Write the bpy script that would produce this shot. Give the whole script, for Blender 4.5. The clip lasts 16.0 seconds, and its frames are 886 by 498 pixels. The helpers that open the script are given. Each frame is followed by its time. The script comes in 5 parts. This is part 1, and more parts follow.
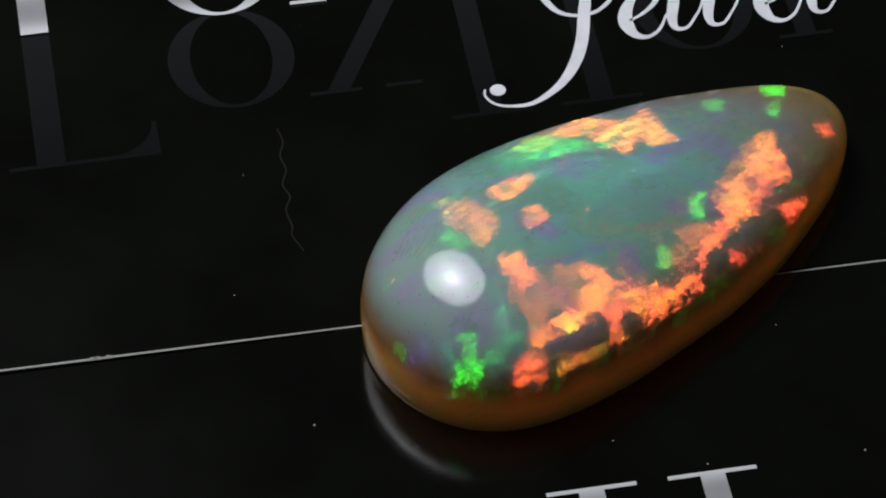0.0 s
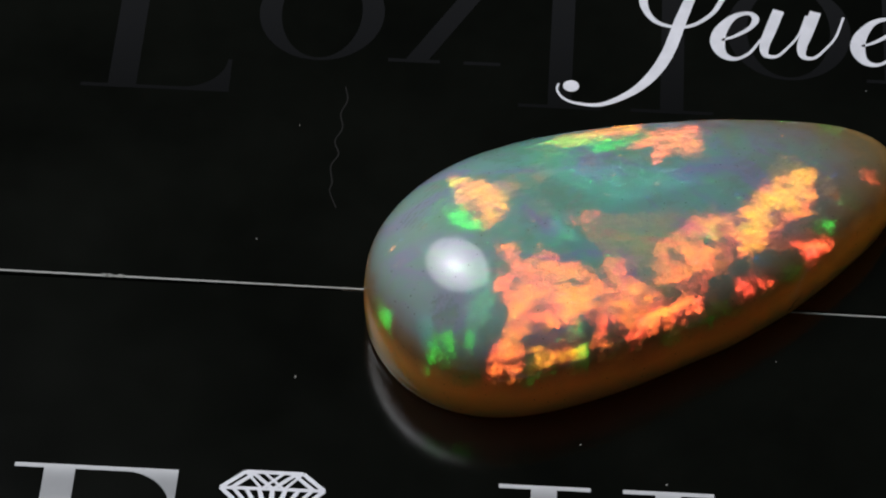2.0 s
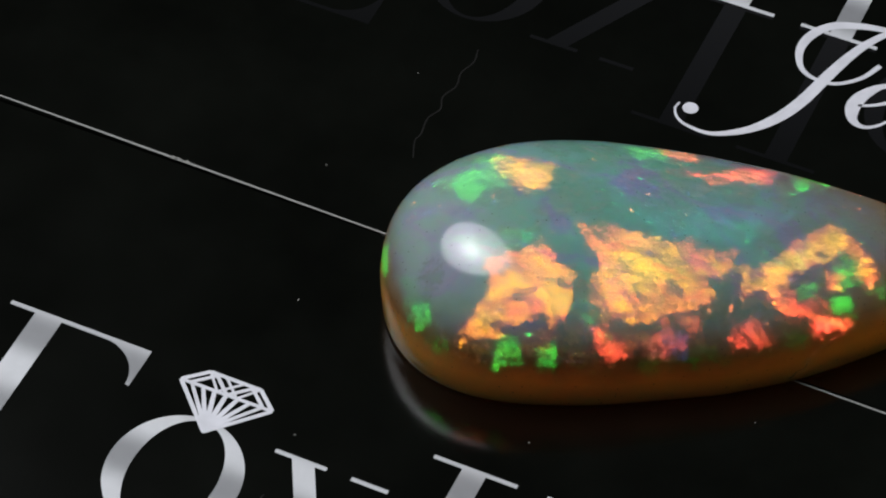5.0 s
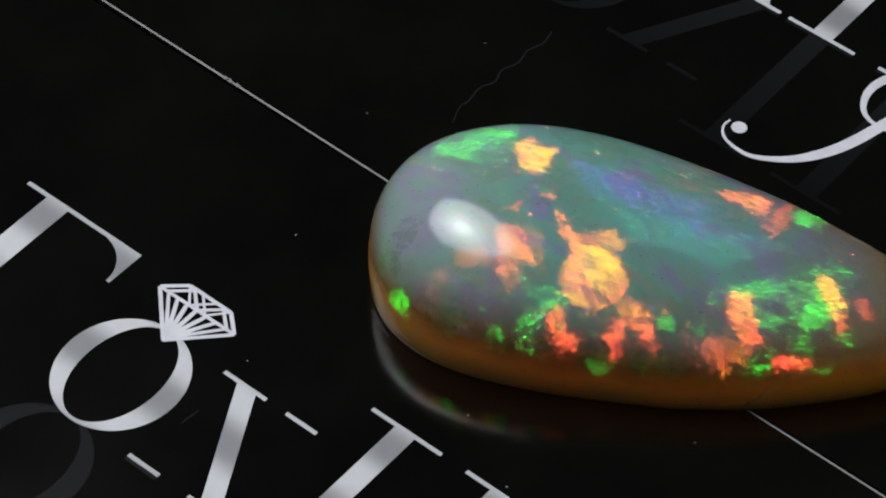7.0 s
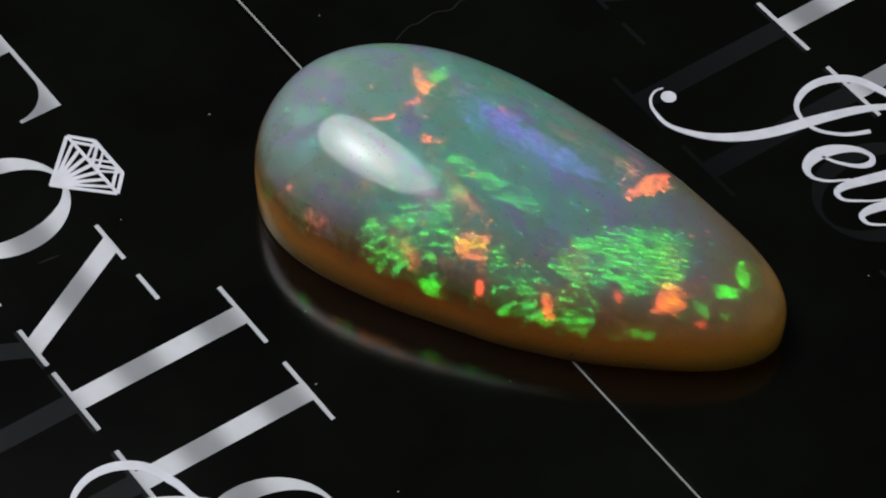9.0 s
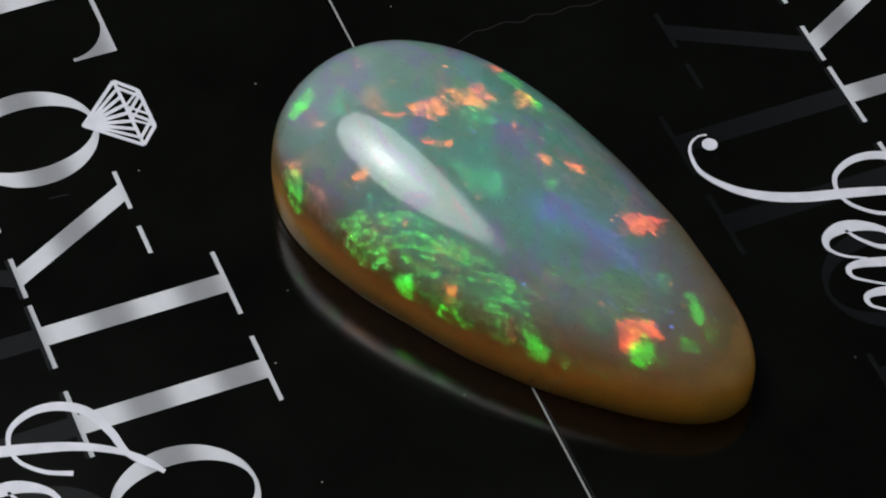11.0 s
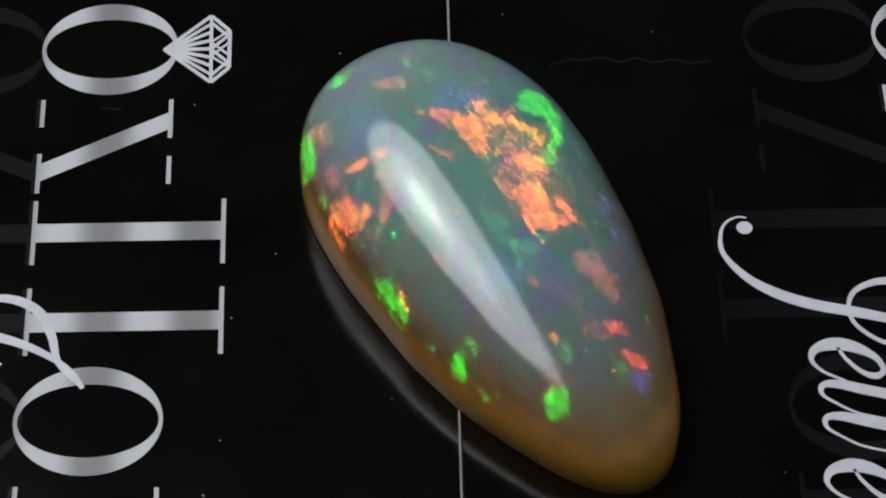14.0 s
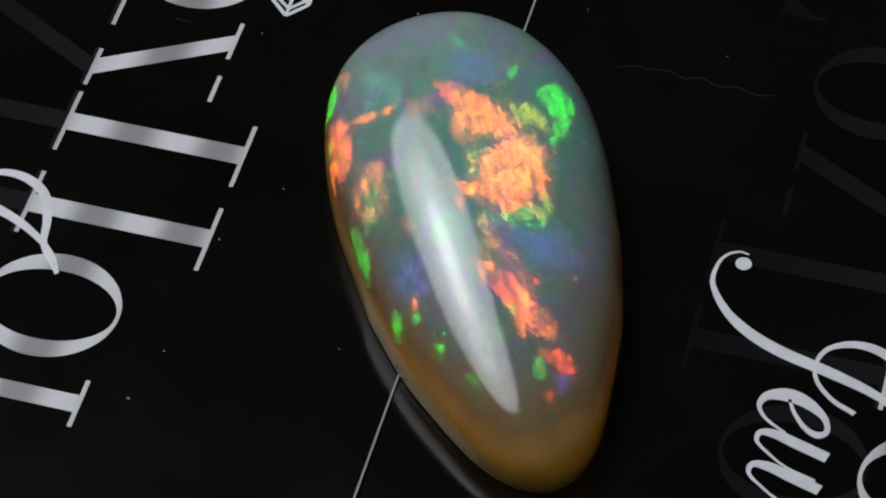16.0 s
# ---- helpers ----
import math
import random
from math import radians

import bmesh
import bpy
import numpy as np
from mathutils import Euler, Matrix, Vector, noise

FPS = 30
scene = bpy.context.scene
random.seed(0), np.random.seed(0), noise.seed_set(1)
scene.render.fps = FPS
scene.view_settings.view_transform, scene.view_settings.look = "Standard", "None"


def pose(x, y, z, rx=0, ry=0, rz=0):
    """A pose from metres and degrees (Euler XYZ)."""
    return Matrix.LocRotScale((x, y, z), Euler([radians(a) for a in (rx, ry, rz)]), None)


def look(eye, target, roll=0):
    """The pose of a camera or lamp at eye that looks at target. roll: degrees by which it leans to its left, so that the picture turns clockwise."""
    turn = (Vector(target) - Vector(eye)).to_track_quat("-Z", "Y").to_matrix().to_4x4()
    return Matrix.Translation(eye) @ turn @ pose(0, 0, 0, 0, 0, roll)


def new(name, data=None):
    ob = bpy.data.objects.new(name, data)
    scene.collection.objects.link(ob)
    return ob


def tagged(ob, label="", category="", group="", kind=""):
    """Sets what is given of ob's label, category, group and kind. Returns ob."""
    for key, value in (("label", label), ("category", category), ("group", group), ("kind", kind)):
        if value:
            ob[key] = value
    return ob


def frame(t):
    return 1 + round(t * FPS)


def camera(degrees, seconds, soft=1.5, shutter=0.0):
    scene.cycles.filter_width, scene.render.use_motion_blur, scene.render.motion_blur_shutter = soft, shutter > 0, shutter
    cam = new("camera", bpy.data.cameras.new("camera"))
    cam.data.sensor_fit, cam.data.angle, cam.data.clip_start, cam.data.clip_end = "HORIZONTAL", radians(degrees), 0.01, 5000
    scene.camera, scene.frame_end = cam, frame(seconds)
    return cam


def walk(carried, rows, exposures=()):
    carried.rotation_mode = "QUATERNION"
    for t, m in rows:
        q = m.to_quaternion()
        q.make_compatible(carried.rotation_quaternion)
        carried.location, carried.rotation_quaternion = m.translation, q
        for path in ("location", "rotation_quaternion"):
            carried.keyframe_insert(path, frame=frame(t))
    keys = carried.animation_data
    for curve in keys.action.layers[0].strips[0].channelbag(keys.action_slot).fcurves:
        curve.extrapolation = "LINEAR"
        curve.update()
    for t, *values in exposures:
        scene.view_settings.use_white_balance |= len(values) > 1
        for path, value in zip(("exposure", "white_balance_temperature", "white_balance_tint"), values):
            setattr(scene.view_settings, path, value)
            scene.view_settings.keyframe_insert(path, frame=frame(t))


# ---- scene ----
# A static camera close over a teardrop opal lying on two glossy black printed cards,
# which turn together on a turntable below it. S: metres per plan unit.
S = 0.12
cam = camera(15.452, 16.0, soft=2.0)
eye, aim = (0.0, 0.0, S), (0.0, S / math.tan(radians(49.121)), 0.0)
walk(cam, [(0.0, look(eye, aim, 0.445)), (16.0, look(eye, aim, 0.445))],
     exposures=[(0.0, 0.05), (4.0, 0.02), (7.0, -0.03), (11.5, -0.12), (13.5, -0.25), (16.0, -0.32)])

# Place and turn of the cards: seconds, x, y, degrees
TURN = [
    (0.0, 0.00759, 0.10299, 10.25), (0.5, 0.00785, 0.10289, 6.97), (1.0, 0.00810, 0.10279, 3.60),
    (1.5, 0.00832, 0.10266, 0.31), (2.0, 0.00854, 0.10251, -2.98), (2.5, 0.00878, 0.10232, -6.65),
    (3.0, 0.00903, 0.10211, -10.16), (3.5, 0.00926, 0.10192, -14.19), (4.0, 0.00942, 0.10169, -17.75),
    (6.5, 0.01038, 0.10061, -35.42), (7.0, 0.00919, 0.10089, -39.36), (7.5, 0.00562, 0.10305, -42.64), (7.8, 0.00351, 0.10506, -45.80),
    (8.0, 0.00304, 0.10549, -47.68), (8.5, 0.00305, 0.10523, -50.92), (9.0, 0.00302, 0.10481, -54.34),
    (11.5, 0.00300, 0.10355, -70.93), (12.0, 0.00292, 0.10333, -74.19), (12.5, 0.00289, 0.10305, -77.56),
    (13.0, 0.00281, 0.10280, -80.81), (13.5, 0.00274, 0.10246, -84.70), (14.0, 0.00259, 0.10225, -88.14),
    (14.5, 0.00247, 0.10198, -91.61), (15.0, 0.00234, 0.10192, -95.39), (15.2, 0.00232, 0.10256, -97.29), (15.5, 0.00227, 0.10290, -100.28),
    (16.0, 0.00203, 0.10350, -104.61)]

import itertools

# ---- world and light ----
# A dim room, and one round diffused lamp beside the turntable with a bright bulb at its heart.
world = bpy.data.worlds.new("room_light")
scene.world = world
world.use_nodes = True
world.node_tree.nodes["Background"].inputs[0].default_value = (0.80, 0.90, 0.82, 1)
world.node_tree.nodes["Background"].inputs[1].default_value = 0.05
GEM_AT = Vector((0.0055, 0.103, 0.005))


def lamp_way(elevation, azimuth):
    e, a = radians(elevation), radians(azimuth)
    return Vector((math.cos(e) * math.sin(a), math.cos(e) * math.cos(a), math.sin(e)))


LAMP = (64.3, -61.5)
LAMP_WIDE, LAMP_LONG = 0.172, 0.226


def lamp(name, nearer, share, power, color):
    """One glowing layer of the oval lamp: a share of its size, a little nearer than the diffuser."""
    data = bpy.data.lights.new(name, "AREA")
    data.shape, data.size, data.size_y = "ELLIPSE", LAMP_WIDE * share, LAMP_LONG * share
    data.energy, data.color = power, color
    ob = new(name, data)
    ob.matrix_world = look(GEM_AT + lamp_way(*LAMP) * (0.300 - nearer), GEM_AT, -35)
    return ob


diffuser = lamp("lamp_diffuser", 0.0, 1.0, 0.68, (0.93, 0.96, 1.0))
lamp("lamp_globe", 0.002, 0.57, 0.15, (0.94, 0.97, 1.0))
lamp("lamp_bulb", 0.004, 0.245, 0.06, (0.96, 0.98, 1.0))


# ---- materials ----
def material(name):
    m = bpy.data.materials.new(name)
    m.use_nodes = True
    nodes = m.node_tree.nodes
    return m, nodes, m.node_tree.links, nodes["Principled BSDF"]


def node(nodes, kind, **sockets):
    n = nodes.new(kind)
    for key, value in sockets.items():
        n.inputs[key.replace("_", " ")].default_value = value
    return n


def ramp(nodes, stops):
    n = nodes.new("ShaderNodeValToRGB")
    while len(n.color_ramp.elements) < len(stops):
        n.color_ramp.elements.new(0.5)
    for e, (at, c) in zip(n.color_ramp.elements, stops):
        e.position, e.color = at, (*c, 1)
    return n


def card_material():
    """Black laminated card: deep gloss with faint smears and dust."""
    m, nodes, links, b = material("black_laminated_card")
    co = nodes.new("ShaderNodeTexCoord")
    big = node(nodes, "ShaderNodeTexNoise", Scale=90.0, Detail=5.0, Roughness=0.6)
    fine = node(nodes, "ShaderNodeTexNoise", Scale=5200.0, Detail=2.0)
    links.new(co.outputs["Object"], big.inputs["Vector"])
    links.new(co.outputs["Object"], fine.inputs["Vector"])
    tone = ramp(nodes, [(0.35, (0.0012, 0.0014, 0.0010)), (0.75, (0.0036, 0.0041, 0.0031))])
    links.new(big.outputs["Fac"], tone.inputs["Fac"])
    links.new(tone.outputs["Color"], b.inputs["Base Color"])
    gloss = ramp(nodes, [(0.3, (0.115, 0.115, 0.115)), (0.8, (0.165, 0.165, 0.165))])
    links.new(big.outputs["Fac"], gloss.inputs["Fac"])
    links.new(gloss.outputs["Color"], b.inputs["Roughness"])
    bump = node(nodes, "ShaderNodeBump", Strength=0.05, Distance=0.00002)
    links.new(fine.outputs["Fac"], bump.inputs["Height"])
    links.new(bump.outputs["Normal"], b.inputs["Normal"])
    b.inputs["IOR"].default_value = 1.34
    return m


def ink_material(name, dark, light, period, shift, rough=0.42, metal=0.0):
    """Printed ink whose tone swells and fades across the height of the wordmark."""
    m, nodes, links, b = material(name)
    co = nodes.new("ShaderNodeTexCoord")
    wave = node(nodes, "ShaderNodeTexWave", Scale=1.0 / period, Distortion=0.25, Phase_Offset=shift)
    wave.bands_direction = "Y"
    wave.inputs["Detail"].default_value = 1.0
    grain = node(nodes, "ShaderNodeTexNoise", Scale=1400.0, Detail=3.0)
    links.new(co.outputs["Object"], wave.inputs["Vector"])
    links.new(co.outputs["Object"], grain.inputs["Vector"])
    tone = ramp(nodes, [(0.0, dark), (1.0, light)])
    tone.color_ramp.interpolation = "EASE"
    links.new(wave.outputs["Fac"], tone.inputs["Fac"])
    mix = nodes.new("ShaderNodeMix")
    mix.data_type, mix.blend_type = "RGBA", "MULTIPLY"
    mix.inputs["Factor"].default_value = 0.18
    links.new(tone.outputs["Color"], mix.inputs["A"])
    links.new(grain.outputs["Fac"], mix.inputs["B"])
    links.new(mix.outputs["Result"], b.inputs["Base Color"])
    b.inputs["Roughness"].default_value, b.inputs["Metallic"].default_value = rough, metal
    return m


def plain_material(name, color, rough, shine=0.5):
    m, nodes, links, b = material(name)
    co = nodes.new("ShaderNodeTexCoord")
    grain = node(nodes, "ShaderNodeTexNoise", Scale=900.0, Detail=4.0)
    links.new(co.outputs["Object"], grain.inputs["Vector"])
    tone = ramp(nodes, [(0.25, tuple(c * 0.85 for c in color)), (0.75, tuple(min(1, c * 1.08) for c in color))])
    links.new(grain.outputs["Fac"], tone.inputs["Fac"])
    links.new(tone.outputs["Color"], b.inputs["Base Color"])
    b.inputs["Roughness"].default_value, b.inputs["Specular IOR Level"].default_value = rough, shine
    return m


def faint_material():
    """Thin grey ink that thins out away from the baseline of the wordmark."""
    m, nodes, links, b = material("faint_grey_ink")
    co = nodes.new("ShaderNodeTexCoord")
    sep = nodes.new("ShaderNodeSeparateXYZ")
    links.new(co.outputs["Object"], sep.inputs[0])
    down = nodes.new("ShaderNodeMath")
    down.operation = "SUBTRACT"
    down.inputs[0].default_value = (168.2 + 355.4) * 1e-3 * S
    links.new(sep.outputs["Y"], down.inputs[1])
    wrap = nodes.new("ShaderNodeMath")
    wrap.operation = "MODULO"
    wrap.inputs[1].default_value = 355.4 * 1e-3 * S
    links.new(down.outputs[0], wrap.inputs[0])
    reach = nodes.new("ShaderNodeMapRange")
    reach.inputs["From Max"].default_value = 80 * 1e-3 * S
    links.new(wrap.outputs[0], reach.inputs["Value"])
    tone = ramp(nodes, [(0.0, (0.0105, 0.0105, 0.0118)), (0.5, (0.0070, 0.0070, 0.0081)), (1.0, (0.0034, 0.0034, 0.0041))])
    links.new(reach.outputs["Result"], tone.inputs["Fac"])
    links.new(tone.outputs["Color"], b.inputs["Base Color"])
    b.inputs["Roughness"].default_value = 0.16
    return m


CARD = card_material()
SILVER = ink_material("silver_ink", (0.27, 0.27, 0.285), (0.68, 0.68, 0.71), 0.0145, 1.2)
FAINT = faint_material()
WHITE = plain_material("white_ink", (0.72, 0.71, 0.77), 0.4)
EDGE = plain_material("pale_card_edge", (0.30, 0.295, 0.285), 0.7)
DUST = plain_material("pale_dust", (0.25, 0.245, 0.23), 0.9)
HAIR = plain_material("dull_scratch", (0.010, 0.0095, 0.009), 0.8, 0.15)
CRACK = plain_material("dark_crack", (0.04, 0.025, 0.015), 0.9, 0.05)
TABLE = plain_material("dark_tabletop", (0.03, 0.03, 0.03), 0.5)


# ---- building helpers ----
def part(name, bm, mat, parent, label=""):
    mesh = bpy.data.meshes.new(name)
    bm.to_mesh(mesh)
    bm.free()
    mesh.materials.append(mat)
    ob = new(name, mesh)
    ob.parent = parent
    if label:
        ob["label"] = label
    return ob


def plate(points, z0, z1):
    """A thin flat plate with the outline given in plan units."""
    bm = bmesh.new()
    face = bm.faces.new([bm.verts.new((x * 1e-3 * S, y * 1e-3 * S, z0)) for x, y in points])
    if face.normal.z < 0 or face.calc_area() == 0:
        face.normal_update()
    up = bmesh.ops.extrude_face_region(bm, geom=[face])
    bmesh.ops.translate(bm, verts=[v for v in up["geom"] if isinstance(v, bmesh.types.BMVert)], vec=(0, 0, z1 - z0))
    bmesh.ops.recalc_face_normals(bm, faces=bm.faces)
    return bm


def band(left, right, z0, z1, closed=False):
    """A flat ribbon between two edges, in plan units, with thickness."""
    bm = bmesh.new()
    rows = [[bm.verts.new((x * 1e-3 * S, y * 1e-3 * S, z)) for (x, y), z in ((l, z0), (l, z1), (r, z1), (r, z0))]
            for l, r in zip(left, right)]
    count = len(rows)
    for i in range(count if closed else count - 1):
        a, b = rows[i], rows[(i + 1) % count]
        for k in range(4):
            bm.faces.new((a[k], a[(k + 1) % 4], b[(k + 1) % 4], b[k]))
    if not closed:
        bm.faces.new(rows[0])
        bm.faces.new(rows[-1])
    bmesh.ops.recalc_face_normals(bm, faces=bm.faces)
    return bm


def smooth_line(knots, steps=10):
    """A Catmull-Rom line through knots of (x, y, width)."""
    k = [np.array(p, float) for p in knots]
    k = [2 * k[0] - k[1]] + k + [2 * k[-1] - k[-2]]
    line = []
    for i in range(1, len(k) - 2):
        for s in range(steps):
            t = s / steps
            line.append(0.5 * (2 * k[i] + (k[i + 1] - k[i - 1]) * t
                               + (2 * k[i - 1] - 5 * k[i] + 4 * k[i + 1] - k[i + 2]) * t * t
                               + (3 * k[i] - k[i - 1] - 3 * k[i + 1] + k[i + 2]) * t ** 3))
    line.append(k[-2])
    return line


def stroke(knots, z0, z1, shift=(0, 0), steps=10):
    line = smooth_line(knots, steps)
    left, right = [], []
    for i, p in enumerate(line):
        d = line[min(i + 1, len(line) - 1)] - line[max(i - 1, 0)]
        n = np.array((-d[1], d[0])) / max(1e-9, math.hypot(d[0], d[1])) * max(p[2], 0.4) / 2
        left.append((p[0] + n[0] + shift[0], p[1] + n[1] + shift[1]))
        right.append((p[0] - n[0] + shift[0], p[1] - n[1] + shift[1]))
    return band(left, right, z0, z1)


def ring(cx, cy, rx, ry, ix, iy, z0, z1, turn=0.0):
    a = [2 * math.pi * i / 72 for i in range(72)]
    c, s = math.cos(radians(turn)), math.sin(radians(turn))

    def at(px, py):
        return cx + c * px - s * py, cy + s * px + c * py
    return band([at(rx * math.cos(t), ry * math.sin(t)) for t in a],
                [at(ix * math.cos(t), iy * math.sin(t)) for t in a], z0, z1, True)


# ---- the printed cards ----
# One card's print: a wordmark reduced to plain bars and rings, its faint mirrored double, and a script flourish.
INK = 0.00001


def bars():
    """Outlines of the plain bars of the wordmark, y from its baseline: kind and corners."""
    out = [("bar", [(-217.5, 0), (-205.5, 0), (-205.5, 76), (-217.5, 76)]),
           ("rule", [(-229, 75), (-166, 75), (-166, 77), (-229, 77)]),
           ("wedge", [(-187, 75.4)] + [(-187 + 19 * math.sin(a / 14 * math.pi / 2), 58 + 17.2 * math.cos(a / 14 * math.pi / 2)) for a in range(1, 15)] + [(-166.2, 58), (-166, 75.4)]),
           ("bar", [(-93, 53.9), (-83.3, 53.9), (-54.2, 0), (-63.9, 0)]),
           ("rule", [(-100, 52.9), (-78, 52.9), (-78, 54.8), (-100, 54.8)]),
           ("rule", [(-67.7, 52.9), (-52.1, 52.9), (-52.1, 54.8), (-67.7, 54.8)]),
           ("rule", [(-70, -0.9), (-48, -0.9), (-48, 1), (-70, 1)]),
           ("rule", [(-100.9, -0.9), (-85, -0.9), (-85, 1), (-100.9, 1)]),
           ("bar", [(-31.2, 1), (-21.3, 1), (-21.3, 76), (-31.2, 76)]),
           ("bar", [(16.2, 1), (26, 1), (26, 76), (16.2, 76)]),
           ("bar", [(111.3, 1), (119.8, 1), (119.8, 53), (111.3, 53)])]
    for x0, x1, y in ((-43.5, -8.5, 76), (3.8, 38.5, 76), (-43.7, -9.2, -0.9), (3.2, 37.8, -0.9),
                      (103.5, 127.0, 52.9), (102, 129, -0.9)):
        out.append(("rule", [(x0, y), (x1, y), (x1, y + 1.9), (x0, y + 1.9)]))
    return out


def rings():
    return [(-130.3, 27.0, 27.0, 29.0, 17.4, 27.4), (70.7, 26.3, 26.7, 29.0, 17.9, 27.4)]


def build_card(name, y_base, x_base, edge_y, out_y, label):
    card = tagged(new(name), label, "card", "printed cards")
    # body, a hair inside the seam
    bm = bmesh.new()
    bmesh.ops.create_cube(bm, size=1.0)
    lo, hi = sorted((edge_y, out_y))
    width, height, thick = 800 * 1e-3 * S, (hi - lo) * 1e-3 * S, 0.0004
    for v in bm.verts:
        v.co = (v.co.x * width, v.co.y * height + (lo + hi) / 2 * 1e-3 * S, (v.co.z - 0.5) * thick)
    bmesh.ops.bevel(bm, geom=list(bm.edges), offset=0.00003, segments=2, affect="EDGES")
    part("card_body", bm, CARD, card)
    z0, z1 = 0.0, INK

    def put(points):
        return [(x + x_base, y + y_base) for x, y in points]
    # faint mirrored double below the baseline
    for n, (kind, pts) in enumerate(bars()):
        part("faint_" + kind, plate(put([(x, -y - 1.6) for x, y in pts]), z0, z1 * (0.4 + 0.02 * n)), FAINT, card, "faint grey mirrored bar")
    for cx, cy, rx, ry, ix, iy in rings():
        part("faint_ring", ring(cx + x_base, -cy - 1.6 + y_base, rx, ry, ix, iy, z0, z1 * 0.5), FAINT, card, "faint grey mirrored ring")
    for n, (kind, pts) in enumerate(bars()):
        up = z1 * (1 + 0.02 * n)
        part(kind, plate(put(pts), z0, up), SILVER, card, "silver printed bar")
    for cx, cy, rx, ry, ix, iy in rings():
        part("ring", ring(cx + x_base, cy + y_base, rx, ry, ix, iy, z0, z1), SILVER, card, "silver printed ring")
    build_icon(card, x_base, y_base)
    build_script(card, x_base, y_base)
    return card


def build_icon(card, x_base, y_base):
    """A cut stone drawn in white lines over the first ring."""
    rim = [(-149.3, 69.8), (-140.2, 77.8), (-118.2, 77.8), (-109.6, 70.2)]
    tip = (-129.3, 50.1)
    level = itertools.count(0)  # each line is printed a little over the one before

    def line(a, b, w=1.3):
        part("icon_line", stroke([(a[0] + x_base, a[1] + y_base, w), ((a[0] + b[0]) / 2 + x_base, (a[1] + b[1]) / 2 + y_base, w),
                                  (b[0] + x_base, b[1] + y_base, w)], 0.0, INK * (1.6 + 0.04 * next(level)), steps=2), WHITE, card)
    for a, b in zip(rim, rim[1:]):
        line(a, b, 1.7)
    line(rim[3], tip, 1.7)
    line(tip, rim[0], 1.7)
    line(rim[0], rim[3], 1.5)
    for k in range(1, 8):
        x = -149.3 + 39.7 * k / 8
        part("icon_ray", plate([(tip[0] - 1.2 + x_base, tip[1] + 1.5 + y_base), (tip[0] + 1.2 + x_base, tip[1] + 1.5 + y_base),
                                (x + 0.9 + x_base, 69.6 + y_base), (x - 0.9 + x_base, 69.6 + y_base)], 0.0, INK * (1.6 + 0.04 * next(level))), WHITE, card)
    part("icon_tip", plate([(tip[0] + x_base, tip[1] - 0.8 + y_base), (tip[0] + 5.5 + x_base, 56 + y_base), (tip[0] + x_base, 58 + y_base),
                            (tip[0] - 5.5 + x_base, 56 + y_base)], 0.0, INK * (1.6 + 0.04 * next(level))), WHITE, card)
    tops = [(-145, 70), (-137, 77), (-129.3, 70), (-121.5, 77), (-113.5, 70)]
    for a, b in zip(tops, tops[1:]):
        line(a, b, 1.5)
    for a, b in (((-140, 77.5), (-134, 70.5)), ((-118.6, 77.5), (-124.6, 70.5)), ((-133, 77.5), (-125.5, 70.5)), ((-125.6, 77.5), (-133.0, 70.5))):
        line(a, b, 1.1)


